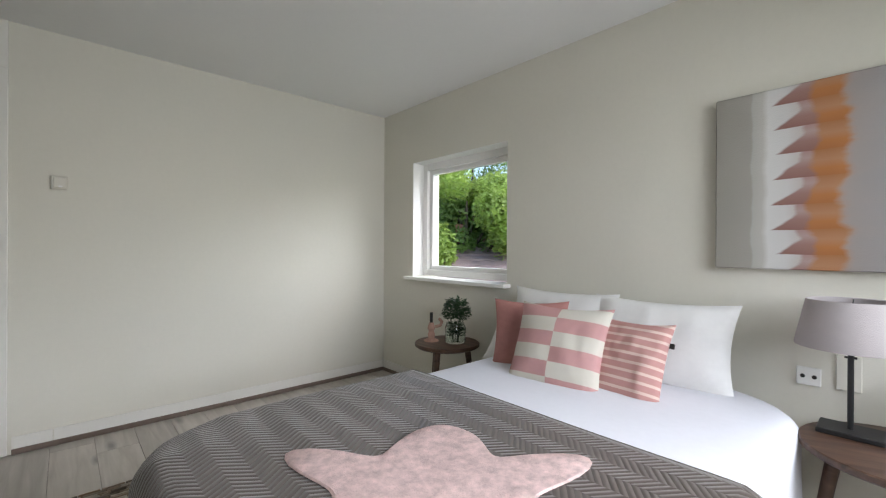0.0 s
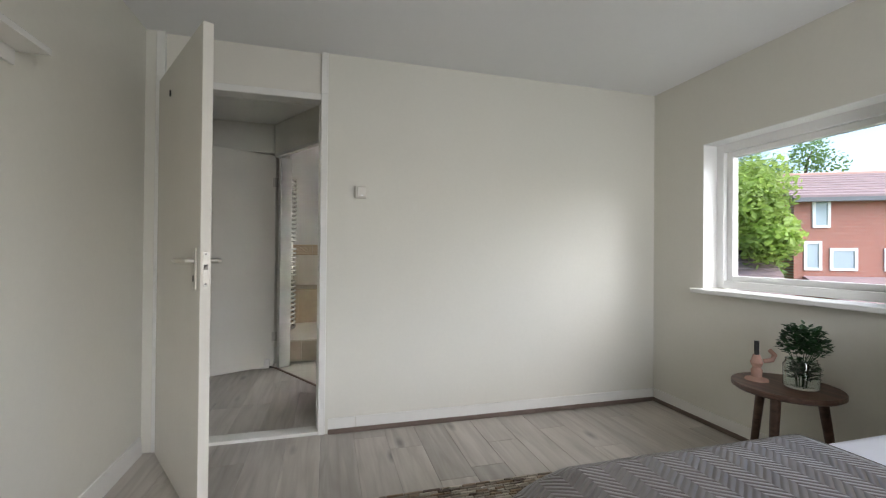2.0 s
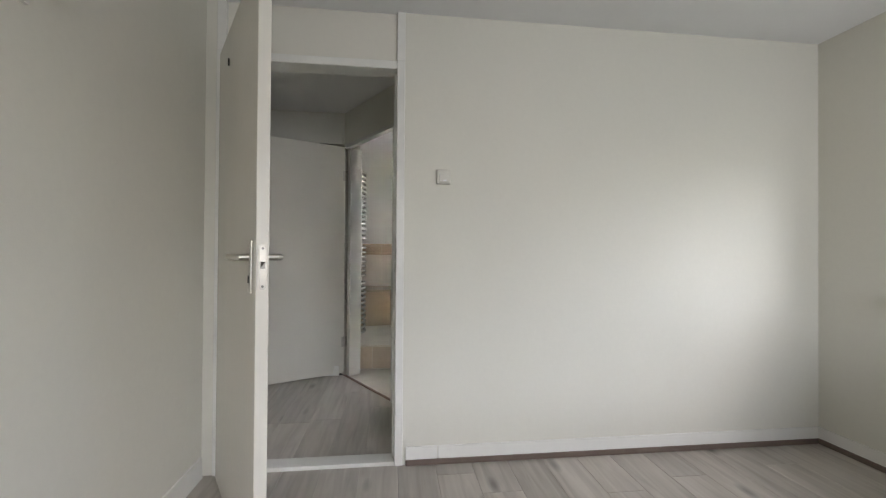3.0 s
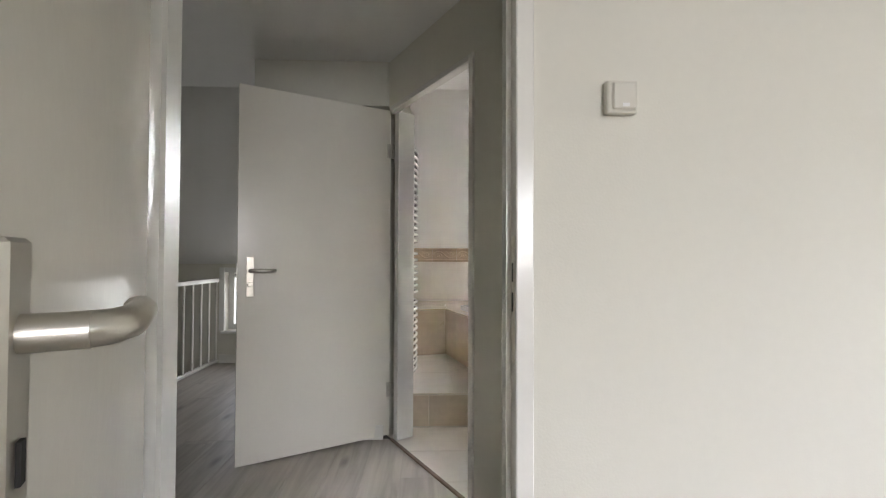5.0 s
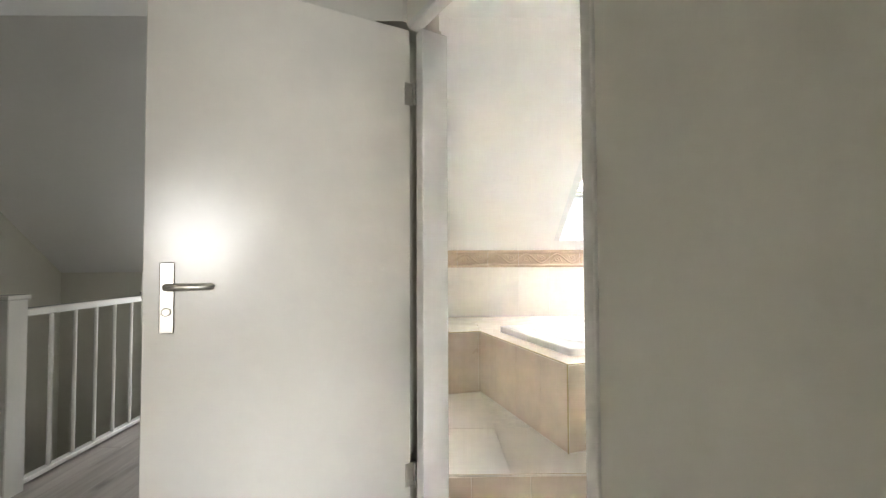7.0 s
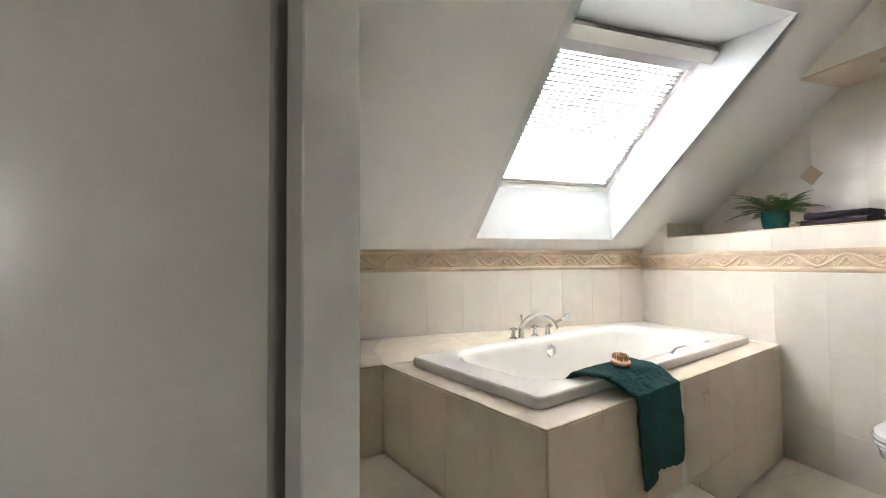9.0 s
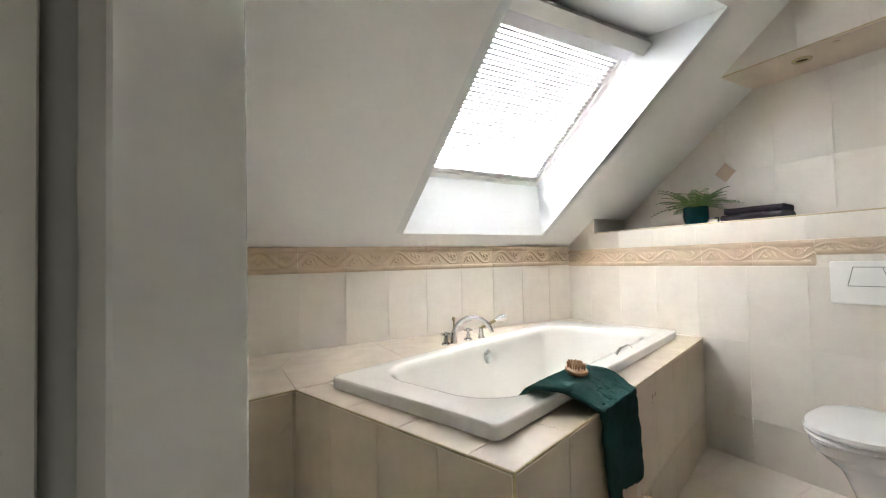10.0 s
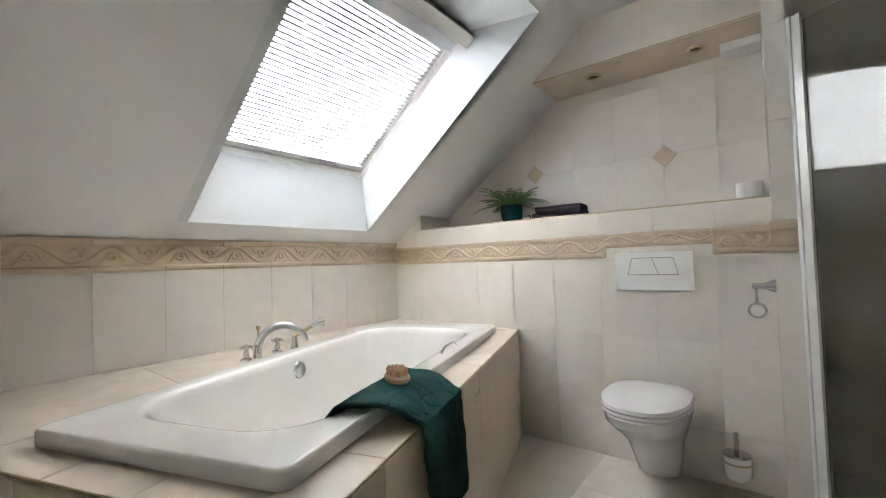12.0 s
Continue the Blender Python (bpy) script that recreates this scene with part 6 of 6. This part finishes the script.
# small diamond tiles in the niche
for y, z in ((2.653, 1.652), (1.846, 1.638)):
    b = B()
    box(b, -0.045, 0.045, -0.045, 0.045, 0, 0.004, 0.001)
    o = part("diamond_tile", b, M_BORDER, wall_toilet)
    o.matrix_world = wall_pose((0.085, y, z), (-1, 0)) @ pose(0, 0, 0, 0, 0, 45)

# relief border
def border_mesh(w, h):
    key = ("border", round(w, 3), round(h, 3))
    if key in _shared:
        return _shared[key]
    b = B()
    hw, hh = w / 2 - 0.0012, h / 2 - 0.001
    prof = [(-hh, 0.008), (-hh + 0.012, 0.016), (-hh + 0.022, 0.016), (-hh + 0.03, 0.008), (hh - 0.034, 0.008), (hh - 0.028, 0.014), (hh - 0.014, 0.02), (hh - 0.002, 0.02), (hh, 0.008)]
    rows = [[b.verts.new((x, y, z)) for y, z in prof] for x in (-hw, hw)]
    for i in range(len(prof) - 1):
        b.faces.new((rows[0][i], rows[1][i], rows[1][i + 1], rows[0][i + 1]))
    lo = [b.verts.new((x, y, 0)) for x, y in ((-hw, -hh), (hw, -hh), (hw, hh), (-hw, hh))]
    b.faces.new((lo[0], lo[1], rows[1][0], rows[0][0]))
    b.faces.new((lo[2], lo[3], rows[0][-1], rows[1][-1]))
    b.faces.new([lo[0]] + rows[0] + [lo[3]])
    b.faces.new([lo[1], lo[2]] + rows[1][::-1])
    if w > 0.1:
        a = h * 0.25
        wave = [(-hw + 2 * hw * k / 22, a * math.sin(2 * math.pi * k / 22), 0.013) for k in range(23)]
        sweep(b, wave, 0.0092, 6)
        for cx, sg in ((-hw / 2, 1), (hw / 2, -1)):
            curl = [(cx + (0.021 - 0.0014 * k) * math.cos(0.55 * k + 1.6 * sg) * 1.2, -sg * a * 0.25 + (0.021 - 0.0014 * k) * math.sin(0.55 * k + 1.6 * sg), 0.0115) for k in range(12)]
            sweep(b, curl, 0.0072, 6)
            sweep(b, [(cx + 0.02, sg * a * 0.3, 0.009), (cx + 0.045, -sg * a * 0.8, 0.01)], [0.009, 0.004], 6)
            sweep(b, [(cx - 0.024, -sg * a * 0.2, 0.009), (cx - 0.045, -sg * a * 1.0, 0.01)], [0.009, 0.004], 6)
    bmesh.ops.recalc_face_normals(b, faces=b.faces)
    me = bpy.data.meshes.new("border_tile")
    b.to_mesh(me)
    b.free()
    me.materials.append(M_BORDER)
    _shared[key] = me
    return me


def border(parent, p0, along, out, cols, z0, z1):
    al = Vector((*along, 0)).normalized()
    for c0, c1 in zip(cols, cols[1:]):
        q = Vector((p0[0], p0[1], 0)) + al * (c0 + c1) / 2 + Vector((0, 0, (z0 + z1) / 2))
        piece("border_tile", border_mesh(c1 - c0, z1 - z0), wall_pose(q, out), parent)


border(wall_back, (0, BY + 0.008), (1, 0), (0, -1), joints(-2.92, BX, -2.655, 0.27), 1.070, 1.223)
ny0, ny1 = 1.602, 2.092
border(wall_toilet, (BX + 0.008, 0), (0, 1), (-1, 0), joints(ny1, BY, 2.36, 0.2665), 1.060, 1.190)
border(wall_toilet, (BX + 0.008, 0), (0, 1), (-1, 0), [ny0, (ny0 + ny1) / 2, ny1], 1.112, 1.190)
border(wall_toilet, (BX + 0.008, 0), (0, 1), (-1, 0), [1.378, ny0], 1.060, 1.190)
border(wall_stub, (0, 1.37), (1, 0), (0, 1), [-0.42, BX], 1.060, 1.190)
border(wall_stub, (-0.42, 0), (0, 1), (-1, 0), [1.30, 1.39], 1.060, 1.190)
# the border's lower moulding turns up round the flush plate
for y0, y1 in ((ny0 - 0.020, ny0 + 0.002), (ny1 - 0.002, ny1 + 0.020)):
    b = B()
    box(b, BX - 0.009, BX + 0.004, y0, y1, 1.064, 1.124, 0.004)
    part("border_trim", b, M_BORDER, wall_toilet)

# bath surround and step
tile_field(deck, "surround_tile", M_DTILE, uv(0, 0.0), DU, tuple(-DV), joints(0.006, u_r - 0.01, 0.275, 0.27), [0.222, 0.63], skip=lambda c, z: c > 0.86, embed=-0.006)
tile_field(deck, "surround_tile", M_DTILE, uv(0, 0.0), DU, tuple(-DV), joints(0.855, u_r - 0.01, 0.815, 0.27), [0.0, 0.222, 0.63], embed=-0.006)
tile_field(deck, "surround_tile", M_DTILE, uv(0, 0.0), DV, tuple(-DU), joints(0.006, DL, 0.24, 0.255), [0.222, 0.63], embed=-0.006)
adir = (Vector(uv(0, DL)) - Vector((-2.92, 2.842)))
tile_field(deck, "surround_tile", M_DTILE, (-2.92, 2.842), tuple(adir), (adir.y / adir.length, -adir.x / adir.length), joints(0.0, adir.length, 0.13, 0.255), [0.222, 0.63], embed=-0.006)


def top_tile(parent, pts, z, material, name):
    """A flat tile cut to an outline."""
    c = sum((Vector(p) for p in pts), Vector((0, 0))) / len(pts)
    b = B()
    sh_ = [tuple(Vector(p) + (c - Vector(p)).normalized() * 0.0016) for p in pts]
    prism(b, sh_, z, z + 0.008)
    part(name, b, material, parent)


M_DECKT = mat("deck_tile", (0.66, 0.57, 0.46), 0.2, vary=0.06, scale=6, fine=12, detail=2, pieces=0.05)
us = [0, 0.285, 0.70, 1.12, 1.54, u_r]
for a0, a1 in zip(us, us[1:]):
    top_tile(deck, [uv(a0, 0), uv(a1, 0), uv(a1, 0.135), uv(a0, 0.135)], 0.632, M_DECKT, "deck_tile")
for c0, c1 in ((0.135, 0.4), (0.4, 0.66), (0.66, 0.967)):
    top_tile(deck, [uv(0, c0), uv(0.13, c0), uv(0.13, c1), uv(0, c1 if c1 < 0.9 else DL)], 0.632, M_DECKT, "deck_tile")
top_tile(deck, [(-2.92, 2.842), uv(0, DL), (-2.528, 3.3), (-2.92, 3.3)], 0.632, M_DECKT, "deck_tile")
top_tile(deck, [(-2.92, 3.3), (-2.528, 3.3), (-2.4, BY), (-2.92, BY)], 0.632, M_DECKT, "deck_tile")
top_tile(deck, [uv(0, DL), uv(0.135, 0.969), uv(0.56, 0.885), (-1.95, BY), (-2.4, BY), (-2.528, 3.3)], 0.632, M_DECKT, "deck_tile")
top_tile(deck, [uv(0.56, 0.885), uv(1.15, 0.885), (-1.30, BY), (-1.95, BY)], 0.632, M_DECKT, "deck_tile")
top_tile(deck, [uv(1.15, 0.885), uv(1.92, 0.885), (-0.70, BY), (-1.30, BY)], 0.632, M_DECKT, "deck_tile")
top_tile(deck, [uv(1.92, 0.885), uv(1.92, 0.137), uv(u_r, 0.137), (BX, BY), (-0.70, BY)], 0.632, M_DECKT, "deck_tile")

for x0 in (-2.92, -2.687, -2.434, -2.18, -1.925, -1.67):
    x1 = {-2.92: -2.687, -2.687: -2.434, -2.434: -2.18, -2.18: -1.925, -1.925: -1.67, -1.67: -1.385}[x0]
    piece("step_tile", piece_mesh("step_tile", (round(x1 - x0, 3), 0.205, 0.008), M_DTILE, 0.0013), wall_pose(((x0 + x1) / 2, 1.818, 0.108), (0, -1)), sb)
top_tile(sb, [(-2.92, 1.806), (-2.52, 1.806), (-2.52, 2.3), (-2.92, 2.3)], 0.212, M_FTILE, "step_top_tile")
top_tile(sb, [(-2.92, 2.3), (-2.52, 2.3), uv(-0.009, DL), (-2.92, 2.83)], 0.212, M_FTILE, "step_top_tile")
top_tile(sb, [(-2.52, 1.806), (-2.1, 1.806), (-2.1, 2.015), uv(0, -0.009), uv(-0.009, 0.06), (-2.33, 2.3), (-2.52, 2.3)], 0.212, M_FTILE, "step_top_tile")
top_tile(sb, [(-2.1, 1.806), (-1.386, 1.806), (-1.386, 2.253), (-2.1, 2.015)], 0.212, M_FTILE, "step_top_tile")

# bathroom floor tiles

for i in range(10):
    for j in range(9):
        x, y = -3.0 + 0.335 * i, 0.13 + 0.335 * j
        q = [(x, y), (x + 0.335, y), (x + 0.335, y + 0.335), (x, y + 0.335)]
        q = cut(q, dg(0, 0.024), NX, NY)
        if q and x < -1.6:
            q = cut(q, (0, 1.803), 0, -1)
        if len(q) < 3:
            continue
        area = 0.5 * abs(sum(q[k][0] * q[(k + 1) % len(q)][1] - q[(k + 1) % len(q)][0] * q[k][1] for k in range(len(q))))
        if area > 0.002:
            top_tile(floor_bath, q, -0.008, M_FTILE, "floor_tile")
